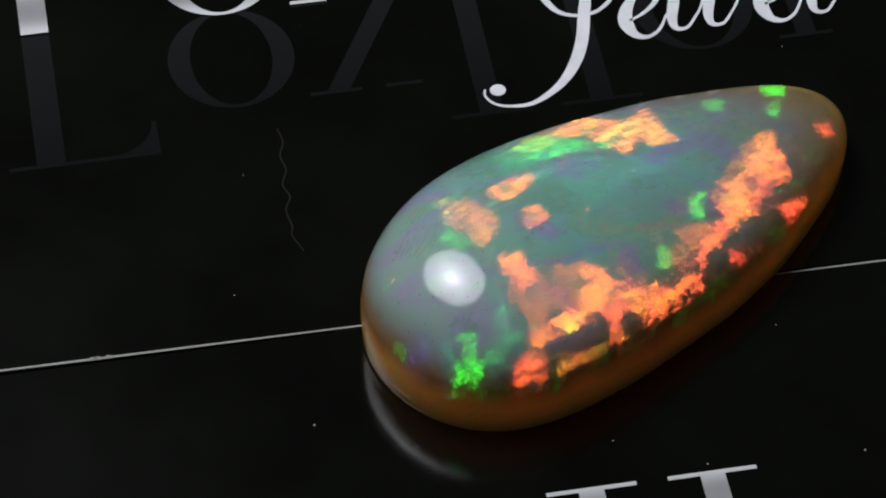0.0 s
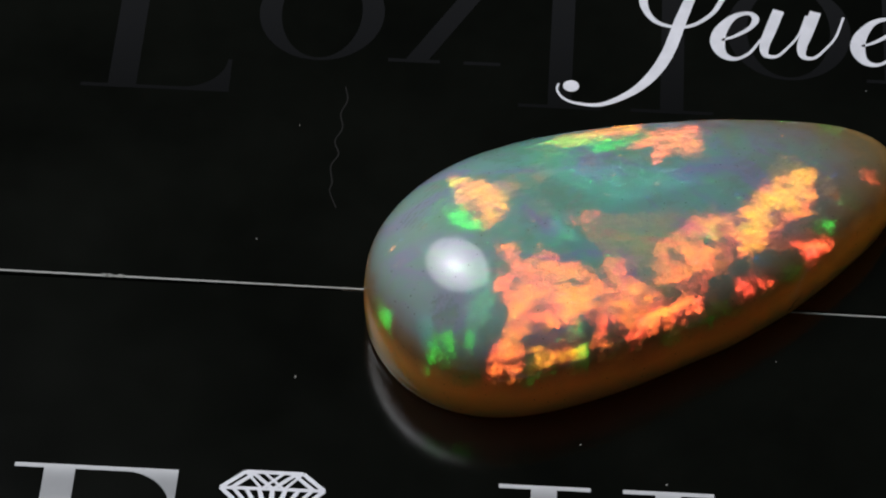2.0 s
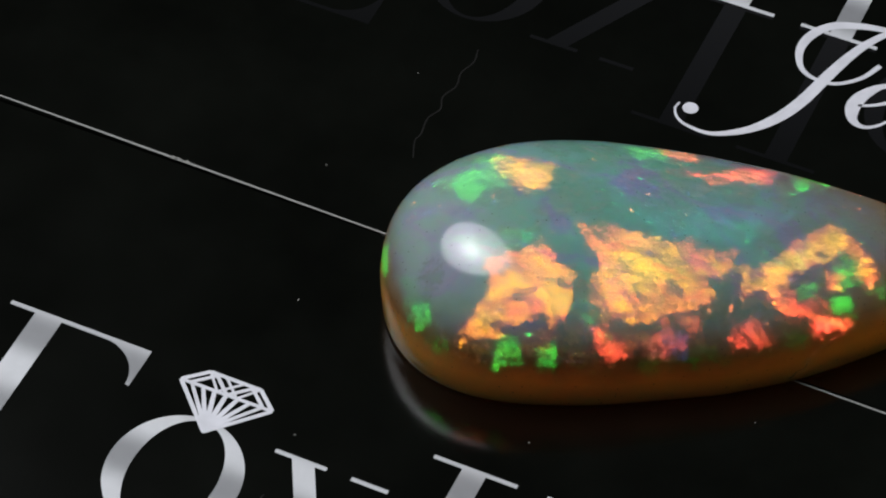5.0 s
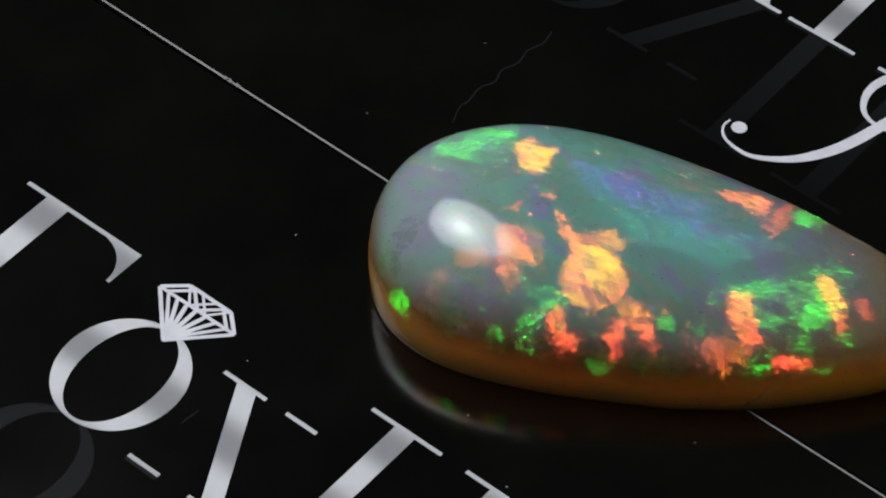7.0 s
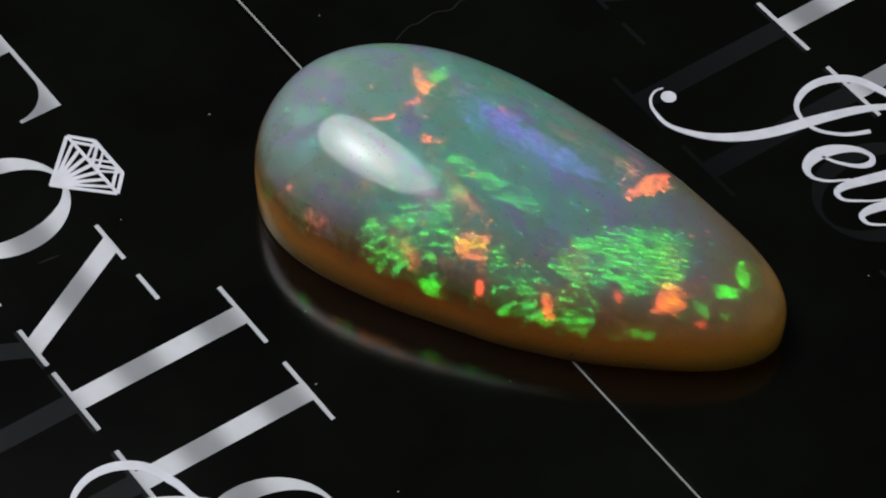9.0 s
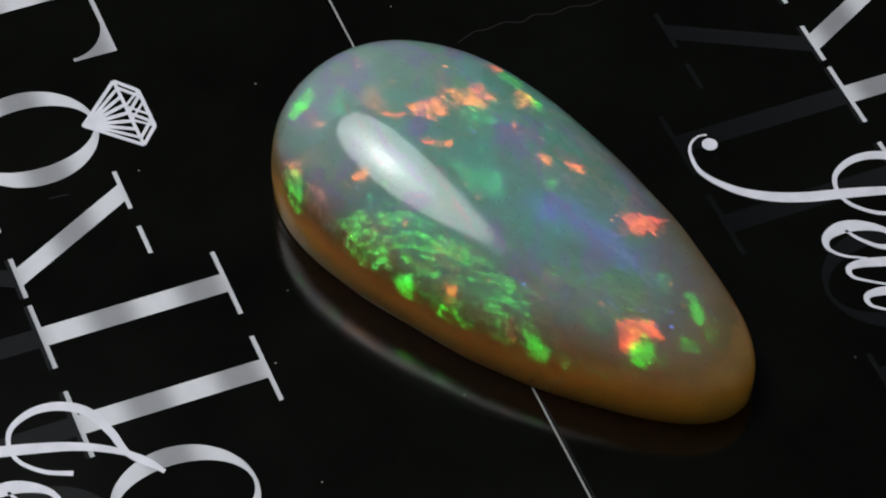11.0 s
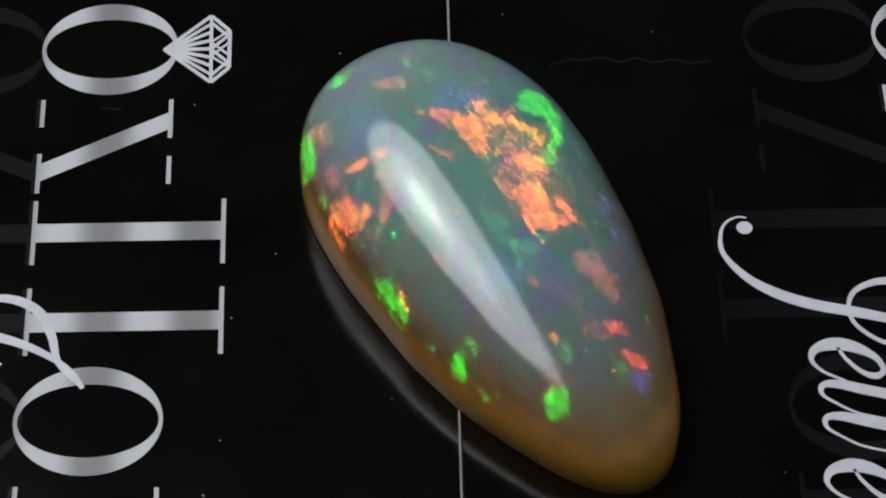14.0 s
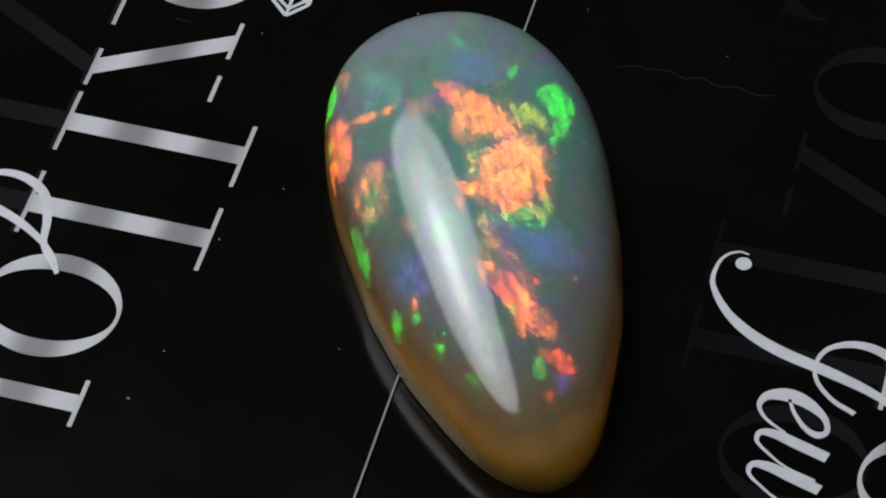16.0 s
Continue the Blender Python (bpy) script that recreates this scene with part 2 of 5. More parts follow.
def build_script(card, x_base, y_base):
    """The flourish under the wordmark: one long swash with a ball, a loop over it and a row of script letters."""
    up = (x_base, y_base)
    z = INK * 2.4
    swash = [(-27.0, -65.0, 0.9), (-27.4, -69.0, 1.0), (-24.5, -73.6, 1.2), (-18.5, -76.2, 1.5), (-8, -76.0, 2.2), (4.2, -68.2, 3.6),
             (13.0, -57.2, 5.0), (19.4, -43, 5.5), (24.8, -22.5, 5.2), (30.2, -5.5, 4.2), (37, 7.5, 3.2), (46, 18.5, 2.0), (54.7, 23.5, 2.0)]
    part("swash", stroke(swash, 0.0, z, up), WHITE, card, "white printed swash")
    loop = [(54.7, 23.6, 1.6), (42, 13.6, 2.6), (28.5, 10.2, 3.6), (16, 4.8, 4.2), (9.4, -4.5, 4.4), (8.2, -15, 3.6), (12.6, -24.5, 2.4),
            (20.5, -28.2, 1.8), (29.5, -26.8, 1.8), (37.8, -19.2, 2.0), (42.6, -9.2, 2.4)]
    part("loop", stroke(loop, 0.0, z * 0.9, up), WHITE, card, "white printed loop")
    a = [2 * math.pi * i / 28 for i in range(28)]
    part("ball", plate([(-21.6 + 3.4 * math.cos(t) + x_base, -66.2 + 3.3 * math.sin(t) + y_base) for t in a], 0.0, z * 1.1), WHITE, card)
    # the looped letters after it, thin where the pen rises and thick where it falls
    def pen(x, kind, level):
        if kind == "loop":
            way = [(x - 5.0, -35.0, 1.2), (x + 1.0, -32.0, 1.6), (x + 7.4, -26.6, 2.2), (x + 9.6, -21.2, 3.2), (x + 6.6, -18.0, 2.2), (x + 0.2, -20.6, 3.0),
                   (x - 5.2, -28.6, 5.6), (x - 6.8, -36.5, 6.4), (x - 4.4, -43.6, 4.0), (x + 1.0, -45.8, 2.0), (x + 6.8, -42.0, 1.4), (x + 11.8, -33.5, 1.1)]
        else:
            way = [(x + 0.5, -15.5, 5.0), (x - 3.0, -27.5, 5.0), (x - 5.6, -36.5, 4.4), (x - 5.2, -42.6, 2.8), (x - 0.5, -43.2, 1.6),
                   (x + 4.2, -37.8, 1.2), (x + 9.0, -30.0, 1.1), (x + 12.5, -18.0, 1.1)]
        part("script_letter", stroke(way, 0.0, z * level, up), WHITE, card, "white printed script letter")
    for k, (x, kind) in enumerate(((47.0, "loop"), (66.0, "fall"), (82.0, "fall"), (107.0, "loop"), (128.0, "fall"))):
        pen(x, kind, 0.9 + 0.05 * (k % 2))


card_a = build_card("upper_card", 168.2, -1.2, -16.0, 400.0, "glossy black printed card with silver print above the seam")
card_b = build_card("lower_card", -187.2, 0.0, -16.8, -420.0, "glossy black printed card with silver print below the seam")
# the pale raw edge that shows in the seam
part("raw_edge", stroke([(-395, -13.4, 0.75), (-310, -14.0, 0.75), (-207, -14.9, 1.0), (-100, -15.7, 0.75), (0, -16.5, 0.8), (82, -17.2, 0.75), (150, -17.6, 0.85), (310, -18.6, 0.75), (395, -19.2, 0.75)],
                        -0.0002, 0.000012), EDGE, card_b, "thin pale raw card edge")
for x in (-206.7, -204.5, -200.3):
    part("chip", plate([(x - 1.6, -15.6), (x + 1.2, -15.7), (x + 1.9, -14.6), (x - 0.6, -13.8)], 0.0, 0.00003), DUST, card_b, "white chipped spot on the edge")


# ---- the opal ----
PLAY = []


def convex(edge, u):
    """The outline with every hollow filled and its corners eased."""
    p = np.stack([edge * np.cos(u), edge * np.sin(u)], 1)
    a = np.arange(1440) * 2 * np.pi / 1440
    n = np.stack([np.cos(a), np.sin(a)], 1)
    reach = (p @ n.T).max(0)
    full = (reach[None, :] / np.maximum(np.cos(u[:, None] - a[None, :]), 1e-3) + 10 * (np.cos(u[:, None] - a[None, :]) < 0.05)).min(1)
    for _ in range(3):
        full = 0.25 * np.roll(full, 1) + 0.5 * full + 0.25 * np.roll(full, -1)
    return full


def standing(t):
    """Turn and place of the stone at t, and on past the ends at the same pace."""
    i = [r[0] for r in TURN]
    cx, cy, turn = (float(np.interp(t, i, [r[k] for r in TURN])) for k in (1, 2, 3))
    turn -= 6.6 * (min(t, 0.0) + max(t - 16.0, 0.0))
    return np.array(Matrix.Rotation(radians(turn), 3, "Z")), np.array((cx, cy, 0.0))


def unit(v):
    return v / np.linalg.norm(v, axis=-1, keepdims=True)


def half_way(t, p):
    """The tilts, in the stone's own space, at which places p of it mirror the lamp into the lens as the cards stand at t."""
    spin, at = standing(t)
    w = p @ spin.T + at
    to_lamp = unit(np.array(GEM_AT + lamp_way(*LAMP) * 0.3) - w)
    return unit(to_lamp + unit(np.array(eye) - w)) @ spin


def on_lamp(t, p, tilt):
    """Where on the oval lamp (its rim at 1 from the middle) the mirrored look from the lens lands."""
    spin, at = standing(t)
    w, n = p @ spin.T + at, tilt @ spin.T
    v = unit(np.array(eye) - w)
    r = 2 * (n * v).sum(1, keepdims=True) * n - v
    m = np.array(diffuser.matrix_world.inverted())
    o, d = w @ m[:3, :3].T + m[:3, 3], r @ m[:3, :3].T
    hit = o - d * (o[:, 2:] / np.where(abs(d[:, 2:]) < 1e-6, 1e-6, d[:, 2:]))
    return hit[:, :2] / (LAMP_WIDE / 2, LAMP_LONG / 2)


def flash_tilt(t0, t1, p):
    """The tilts at which places p mirror the lamp from t0 to t1: the look crosses the lamp on a chord of that length."""
    middle = half_way((t0 + t1) / 2, p)
    along = unit(half_way(t1, p) - half_way(t0, p))
    aside = unit(np.cross(along, middle))
    shift = np.zeros((len(p), 2))

    def ends(move):
        n = unit(middle + aside * move[:, :1] + along * move[:, 1:])
        return on_lamp(t0, p, n), on_lamp(t1, p, n)
    side = None
    for _ in range(5):
        q0, q1 = ends(shift)
        a0, a1 = ends(shift + (1e-4, 0))
        b0, b1 = ends(shift + (0, 1e-4))
        ja, jb = (a0 + a1 - q0 - q1) / 2e-4, (b0 + b1 - q0 - q1) / 2e-4
        chord = q1 - q0
        long = np.linalg.norm(chord, axis=1, keepdims=True)
        across = np.stack([-chord[:, 1], chord[:, 0]], 1) / long
        if side is None:
            side = np.sign((across * ja).sum(1, keepdims=True))
        miss = across * side * np.sqrt(np.maximum(1 - long ** 2 / 4, 0)) - (q0 + q1) / 2
        det = ja[:, 0] * jb[:, 1] - ja[:, 1] * jb[:, 0]
        step = np.stack([miss[:, 0] * jb[:, 1] - miss[:, 1] * jb[:, 0], ja[:, 0] * miss[:, 1] - ja[:, 1] * miss[:, 0]], 1) / det[:, None]
        shift = np.clip(shift + np.clip(step, -0.15, 0.15), -0.45, 0.45)
    n = unit(middle + aside * shift[:, :1] + along * shift[:, 1:])
    return n, along, np.linalg.norm(on_lamp((t0 + t1) / 2, p, n), axis=1)


def fourier(radii, u):
    f = np.fft.rfft(np.array(radii)) / len(radii)
    k = np.arange(len(f))
    w = np.where((k == 0) | (k == len(radii) // 2), 1, 2)
    return (np.exp(1j * np.outer(u, k)) * (f * w)).real.sum(1)


def dome_field(x, y, tri, inner, lean):
    """Height of a soap film blown over the outline (conjugate gradients): the even dome of a cabochon."""
    p = np.stack([x, y], 1)[tri]
    e = [p[:, 2] - p[:, 1], p[:, 0] - p[:, 2], p[:, 1] - p[:, 0]]
    area = abs(e[0][:, 0] * e[1][:, 1] - e[0][:, 1] * e[1][:, 0]) / 2
    n = len(x)
    rows, cols, vals, b = [], [], [], np.zeros(n)
    for k in range(3):
        b += np.bincount(tri[:, k], area / 3, n)
        for j in range(3):
            rows.append(tri[:, k]), cols.append(tri[:, j]), vals.append((e[k] * e[j]).sum(1) / (4 * area))
    b = b * np.exp(lean * (0.9 * x + 0.42 * y) / 0.1)  # fuller towards the blunt end
    rows, cols, vals = np.concatenate(rows), np.concatenate(cols), np.concatenate(vals)
    free = np.zeros(n)
    free[inner] = 1
    diag = np.bincount(rows[rows == cols], vals[rows == cols], n)

    def times(v):
        return np.bincount(rows, vals * v[cols], n) * free
    f = np.zeros(n)
    r = b * free
    z = r / diag
    d, rz = z.copy(), (r * z).sum()
    for _ in range(900):
        q = times(d)
        a = rz / (d * q).sum()
        f += a * d
        r -= a * q
        z = r / diag
        new_rz = (r * z).sum()
        if new_rz < 1e-16 * rz + 1e-22:
            break
        d, rz = z + new_rz / rz * d, new_rz
    return np.maximum(f, 0)


DOMAINS = []


def domain(hue, t0, t1, *outline):
    """One patch of ordered silica: its hue, the seconds between which it flashes, and its corners in plan units."""
    DOMAINS.append((hue, t0, t1, np.array(outline).reshape(-1, 2)))


def colour_domains():
    # about 0 s
    domain("orange", -1.5, 0.55, -18.5, -43.4, -9.4, -44.5, -4.6, -48.8, 2.6, -50.2, 15.3, -46, 30.5, -39.6, 30.5, -43.2, 22.1, -47.6, 14.2, -53.3, 4.1, -58, -2.7, -57.3, -6.7, -60.9, -6.6, -64.8, -10.4, -66, -10.9, -61.6, -17, -59.1, -19.6, -53.7)
    domain("orange", -1.5, 0.55, 74, 24.4, 75.9, 17.3, 77.9, 7.4, 67.3, -4.2, 58.3, -12.7, 50.1, -17.5, 43.9, -25, 33.6, -32.9, 31.4, -37.3, 29.2, -33.8, 37, -24.3, 44.2, -17.6, 43.5, -8.1, 52.4, -2, 59.7, 4.2, 64, 17.4)
    domain("red", -1.5, 0.55, 71.4, -8.2, 83.1, -0.1, 81.2, -4.1, 73.5, -10.9)
    domain("red", -1.5, 0.8, 44.7, -29.4, 51.8, -27.9, 48.7, -31.7, 45, -32)
    domain("red", -1.5, 0.5, 97.4, 33.4, 102.4, 35.4, 102.4, 30.1, 97.5, 27.6)
    domain("gold", -1.5, 0.6, -13.5, 34.3, -1.1, 48.2, 7.1, 43.4, 14.3, 34.8, 27.1, 44.3, 27.1, 29.7, 33.7, 23.3, 32, 19, 22.1, 18.4, 16.9, 20.6, 11.2, 12.9, 5.9, 17.8, -1.2, 27.4, -7.9, 28.1)
    domain("green", -1.5, 1.2, -31.5, 24.7, -22.9, 32.8, -14.1, 31.4, -6.5, 24, 1.9, 20.3, 8.6, 30.1, 17.2, 37.3, 17.6, 28.7, 5.9, 17.8, -7.8, 17.7, -17.4, 15.4, -26.5, 15.5)
    domain("orange", -1.5, 1.2, -45.4, -1, -40.2, 3.1, -30.8, 5.3, -28, 2.1, -33.7, -3.8, -40, -7.6, -44.8, -5.8)
    domain("amber", -1.5, 0.55, -62.7, -3.8, -57.8, -7.7, -48.1, -15.6, -47.2, -24.8, -53, -29.8, -57.6, -24.7, -61.8, -17.9, -64.6, -8.5)
    domain("orange", -1.5, 0.8, -34.3, -15.1, -29, -14.3, -26.6, -19, -32.1, -24.2, -36.1, -22.3)
    domain("orange", -1.5, 0.5, -49.1, -36, -42, -36, -37.9, -43.2, -37.2, -49.1, -42.9, -52.6, -46.3, -47, -48.9, -41.1)
    domain("orange", -1.5, 0.5, -40.9, -65.7, -35.1, -63.6, -32.3, -66.6, -38.4, -70.5, -41.6, -69.7)
    domain("gold", -1.5, 0.5, -34.8, -62.4, -26.5, -58.7, -20.1, -60.2, -24.2, -64.6, -32.1, -65.8)
    domain("green", -1.5, 0.6, -30.8, -64.6, -21.7, -62.8, -26.7, -66.3)
    domain("red", -1.5, 0.5, -50.1, -75.1, -44.4, -73.7, -39, -74.2, -39.8, -77, -44.8, -76.7, -49.3, -77.5)
    domain("gold", -1.5, 0.5, -33.5, -74.8, -25.3, -71.8, -20.6, -70.9, -25.4, -73.1, -32.4, -75.1)
    domain("green", -1.5, 0.6, -69.7, -62.4, -63.3, -63.4, -62, -68.6, -66.5, -69.6)
    domain("vivid_green", -1.5, 0.6, -71.3, -69.8, -66.6, -70.2, -61.6, -72.5, -63, -74.9, -70.9, -72.4)
    domain("teal", -1.5, 0.6, -76.3, -63.1, -72, -63.3, -72, -70.1, -76.4, -66.4)
    domain("dim_green", -1.5, 0.6, -60, -69.1, -53.5, -69.4, -53.1, -73.6, -58.5, -73.4)
    domain("dim_green", -1.5, 0.6, -54, -66.1, -46.3, -65.3, -47, -69.4, -52.5, -69.6)
    domain("dim_green", -1.5, 0.6, -53, -53.8, -49.1, -56.5, -51.5, -63.9, -54, -59.7)
    domain("green", -1.5, 0.9, 31.8, -10.6, 37.6, -7.5, 35.8, -18.9, 31, -19.5)
    domain("green", -1.5, 0.9, 14.4, -33, 20.3, -32.3, 16, -42, 12.2, -40.8)
    domain("green", -1.5, 0.9, 51.4, 47.5, 60.1, 48.9, 57.7, 39.9, 49.6, 40.4)
    domain("vivid_green", -1.5, 1.2, 79.4, 60.7, 88.9, 60.4, 85.5, 50.2, 78.8, 52)
    domain("green", -1.5, 0.9, 76.6, 43.7, 83.2, 45.9, 79, 34.5, 76.3, 37.9)
    domain("violet", -1.5, 0.8, -87.2, -57.2, -82.2, -60, -81.7, -62.9, -86.5, -59.4)
    domain("dim_green", -1.5, 1.5, -69.6, -24.2, -62, -0.2, -58.3, 2, -63.9, -17.2)
    # about 1 s
    domain("orange", 0.55, 1.55, -49.2, -37.3, -42.6, -36.4, -35.7, -45, -31.7, -50.5, -28, -43.5, -19.1, -41, -8.3, -43.9, -1.8, -45, 2.3, -49.1, 16, -46.4, 30.1, -39, 30.5, -42.4, 15.8, -51.4, 4.2, -57.2, -3.7, -57.1, -6, -59.9, -5.4, -63.4, -8.4, -65.1, -9.8, -60.7, -18.3, -62.3, -25, -64.6, -34.8, -65.5, -37.1, -69.2, -40.9, -72.2, -42.5, -67.8, -41.1, -62.7, -46.1, -56.9, -49, -51.5, -41.2, -47.3, -47.4, -42.4)
    domain("orange", 0.55, 1.55, 43.3, -4.9, 52.7, 7.7, 64.8, 21.7, 74.6, 25.8, 75, 10.1, 68.2, 0.9, 61.6, -6.6, 52.5, -16.6, 44.7, -21.9, 44.5, -15.5, 42.4, -13.7)
    domain("orange", 0.55, 1.55, 25.5, -24.4, 33.8, -20.8, 42.9, -21.4, 41.3, -26.9, 32.7, -34, 31.3, -38.6, 20.9, -40, 15.3, -39.5, 20.5, -31.1)
    domain("red", 0.55, 1.6, 67.2, -9.1, 77.4, -2.3, 82, -1.6, 73.2, -10.4)
    domain("red", 0.8, 1.6, 44.1, -29.9, 50.6, -26.9, 51.3, -29.5, 45.7, -32.4)
    domain("red", 0.55, 1.5, -49.2, -73.5, -43.7, -71.6, -37.3, -73.1, -37.3, -76, -42.8, -77.2, -49.3, -77.5)
    domain("gold", 0.5, 1.6, -33, -73.7, -20.8, -69.5, -12.9, -67.5, -18.5, -70.9, -31.8, -75)
    domain("orange", 0.55, 1.55, -65.4, -0.2, -58, -4.6, -49.6, -11.4, -46.5, -22.5, -53.1, -30.9, -58.1, -24.1, -65.3, -16.4)
    domain("green", 0.55, 1.6, -68.7, -0.6, -65.1, 4.1, -63.4, -3, -66.3, -14.5, -67.6, -10.7)
    domain("green", 0.55, 1.6, -68.7, -18.6, -61.2, -20.5, -57.3, -28.5, -66, -28.3)
    domain("dim_green", 0.5, 2.5, -56.6, -52, -50, -50.4, -48.7, -64.4, -55.4, -69, -59.4, -63.5)
    domain("vivid_green", 0.5, 1.6, -71.4, -68, -63.9, -68.5, -63.1, -73.2, -68.4, -72.8, -72.7, -72)
    domain("green", 0.5, 2.5, -58.6, -68.6, -55.4, -69.7, -56, -73.7, -59.2, -72.7)
    domain("green", 0.5, 2.4, -93.2, -50.1, -88, -55.6, -88.2, -57.8, -91.3, -54.6)
    domain("green", 0.6, 1.6, 29.9, -13.9, 35.8, -11.5, 36.4, -17.4, 30.5, -19.9)
    domain("red", 0.5, 1.7, 94.4, 33, 100.8, 35.8, 102.1, 30.5, 95.6, 29.2)
    domain("orange", 0.6, 1.6, -0.1, 22.6, 10.2, 33.7, 25.1, 43.6, 29.5, 42.3, 30.6, 23.9, 22.4, 21.4, 15.5, 21, 11.4, 14.1, 10.1, 22.7)
    domain("gold", 0.6, 1.6, -33.6, 25.1, -16.4, 39.3, 2.3, 44.5, 10.5, 36.2, 0.9, 31.7, -18, 23.5, -27.3, 20)
    domain("green", 1.2, 2.5, -13.3, 25.4, 6, 36.6, 11.3, 33.7, 0.1, 24.7, -11.7, 18.6)
    domain("gold", 0.5, 1.6, -28.2, -63.6, -20.3, -58.4, -19.4, -61.7, -25, -64.9)
    domain("teal", 0.5, 2.5, -76.5, -62.6, -72.2, -63.4, -72.5, -69.4, -76.3, -66.8)
    # about 2 s
    domain("orange", 1.55, 2.5, -46.4, -37.6, -41.9, -39.8, -38.4, -45.5, -34.2, -42.7, -32.3, -37.1, -26.8, -39.3, -23.4, -42.3, -17.9, -42.5, -12.3, -47, -6.9, -44.7, -7.2, -37.6, -1.8, -35.7, 2.8, -42.3, 8.4, -42.7, 17.5, -45.2, 30.7, -38.7, 30.9, -41.5, 17.7, -48.8, 9.1, -54.1, -3.9, -59.2, -6.2, -58.3, -15.1, -57.3, -19.1, -62.4, -25.6, -63.7, -34.1, -65.1, -37, -70.2, -35.5, -75.1, -40.8, -76.6, -48.3, -77.2, -47.6, -73.1, -42.6, -67.7, -41.8, -62.5, -46.4, -58, -48.8, -53, -41.6, -47)
    domain("orange", 1.55, 2.5, 12.3, -28.6, 23.1, -15.8, 34.1, -6.3, 40.9, -5.7, 44.5, -16.6, 38.9, -21.7, 32.1, -18.2, 31.7, -20.6, 36.7, -23.5, 32.5, -32, 21.6, -38.5, 12.8, -41.4, 11.4, -35.6)
    domain("gold", 1.55, 2.5, 45.4, -3, 51, 8.1, 61.3, 18.3, 75.1, 27.1, 75.5, 15.8, 70.5, 2.8, 59, -4.8, 52.4, -15.9, 45.7, -20.8, 44.3, -9.6)
    domain("red", 1.6, 2.5, 66.1, -8.7, 80, -0.1, 81, -3, 73.3, -9.8)
    domain("red", 1.6, 2.6, 45, -29.1, 50.7, -26.7, 49.7, -29.7, 46.3, -31.3)
    domain("red", 1.6, 2.6, 53, -25.7, 59.9, -22.4, 59, -24.8, 54.3, -27.4)
    domain("red", 1.6, 2.6, 1.7, -59.8, 9.3, -56.1, 8.6, -58.5, 4.2, -60.6)
    domain("red", 1.6, 2.6, -8.3, -60.4, -5.1, -58.8, -5.3, -63.7, -7.5, -64)
    domain("red", 1.6, 2.6, -22, -21.6, -10.1, -16.8, -12, -26.7, -15.3, -26)
    domain("gold", 1.55, 2.5, -69.2, 2.5, -63.5, 0.4, -56.7, -4.6, -47.7, -8.5, -45.5, -19.6, -50.1, -28.4, -55.9, -21.1, -65, -14)
    domain("green", 1.6, 2.6, -70.3, -16.3, -62.7, -16, -53.3, -28.4, -59.7, -31.1)
    domain("gold", 1.6, 2.6, -32.6, -72.1, -23, -69.5, -13.2, -67.1, -16.2, -69.8, -30.1, -74.3)
    domain("green", 1.6, 2.6, -16.5, -67.8, -12.2, -66, -12.2, -68.7, -16.1, -70.3)
    domain("dim_green", 1.6, 2.6, -21.3, -62.8, -14.9, -59.8, -14.6, -64.2, -19.9, -66.9)
    domain("gold", 1.6, 2.6, -20, 32.4, -6.3, 44.3, 6.1, 49.9, 7.1, 38.4, -6.5, 32.6)
    domain("green", 1.6, 2.6, -31.1, 26.8, -20, 31.1, -6.5, 32.6, -8.7, 24.8, -26.5, 21.2)
    domain("orange", 1.6, 2.6, 2.5, 27.7, 13.9, 41.6, 28.8, 47.2, 27.3, 28.7, 16, 23.2, 11.5, 14.9, 9.3, 24.4)
    domain("green", 1.6, 2.6, 77.5, 2.2, 84, 7.3, 82.3, 2.9)
    domain("green", 1.6, 2.6, 58.5, 59.3, 68.6, 60.8, 67.1, 58.6)
    # about 4 s
    domain("gold", 2.5, 5.2, -48.3, -52.5, -43.1, -47.6, -36.2, -44.2, -32.9, -36.7, -27.4, -39.8, -21.1, -44, -16, -43.8, -12.5, -56.9, -12.3, -60.2, -16.9, -62.1, -20.9, -60.2, -29.1, -66.4, -34.6, -70.3, -34.6, -73.5, -39.2, -73.5, -47.4, -75.8, -45.7, -70.8, -43, -65.3, -44.3, -58)
    domain("gold", 2.5, 5.0, -23.9, -21.5, -16.9, -22.1, -11.2, -18.1, -2.4, -17, 10.7, -14.9, 18.1, -8.4, 27.1, -8, 35.1, -3.3, 36.2, -11.3, 30.4, -19.3, 34.2, -24.3, 29.6, -32, 18.5, -40.7, 17.5, -44.8, 9.6, -48.8, 0.6, -49.5, -4.6, -50.9, -8.7, -45.3, -7.6, -37.9, -13.3, -30.3, -18.2, -25.5)
    domain("gold", 2.5, 5.0, 40.5, -6.4, 45.2, -6.5, 50.3, 4.4, 53.4, 14.8, 63.1, 31.9, 69.3, 30.4, 69.7, 19.5, 63.5, 11.7, 57.3, 0.1, 53.8, -8, 56, -11.4, 48.8, -10.8, 43.9, -18)
    domain("red", 2.5, 5.0, 55, -11.9, 65.8, -4.7, 70.2, 0.2, 76.9, -2, 73, -8.6, 65.4, -11.2, 59.4, -14.7)
    domain("red", 2.6, 5.0, 46.2, -28.7, 51.4, -23, 58.6, -22.8, 55.2, -26.7)
    domain("red", 2.6, 5.2, -2.6, -56.9, 2.6, -55.3, 11.1, -56, 6.5, -59.2, 0.7, -59.6)
    domain("rose", 2.6, 5.2, 17.9, -49.1, 25.6, -44.4, 26.9, -47.2, 20, -51.1)
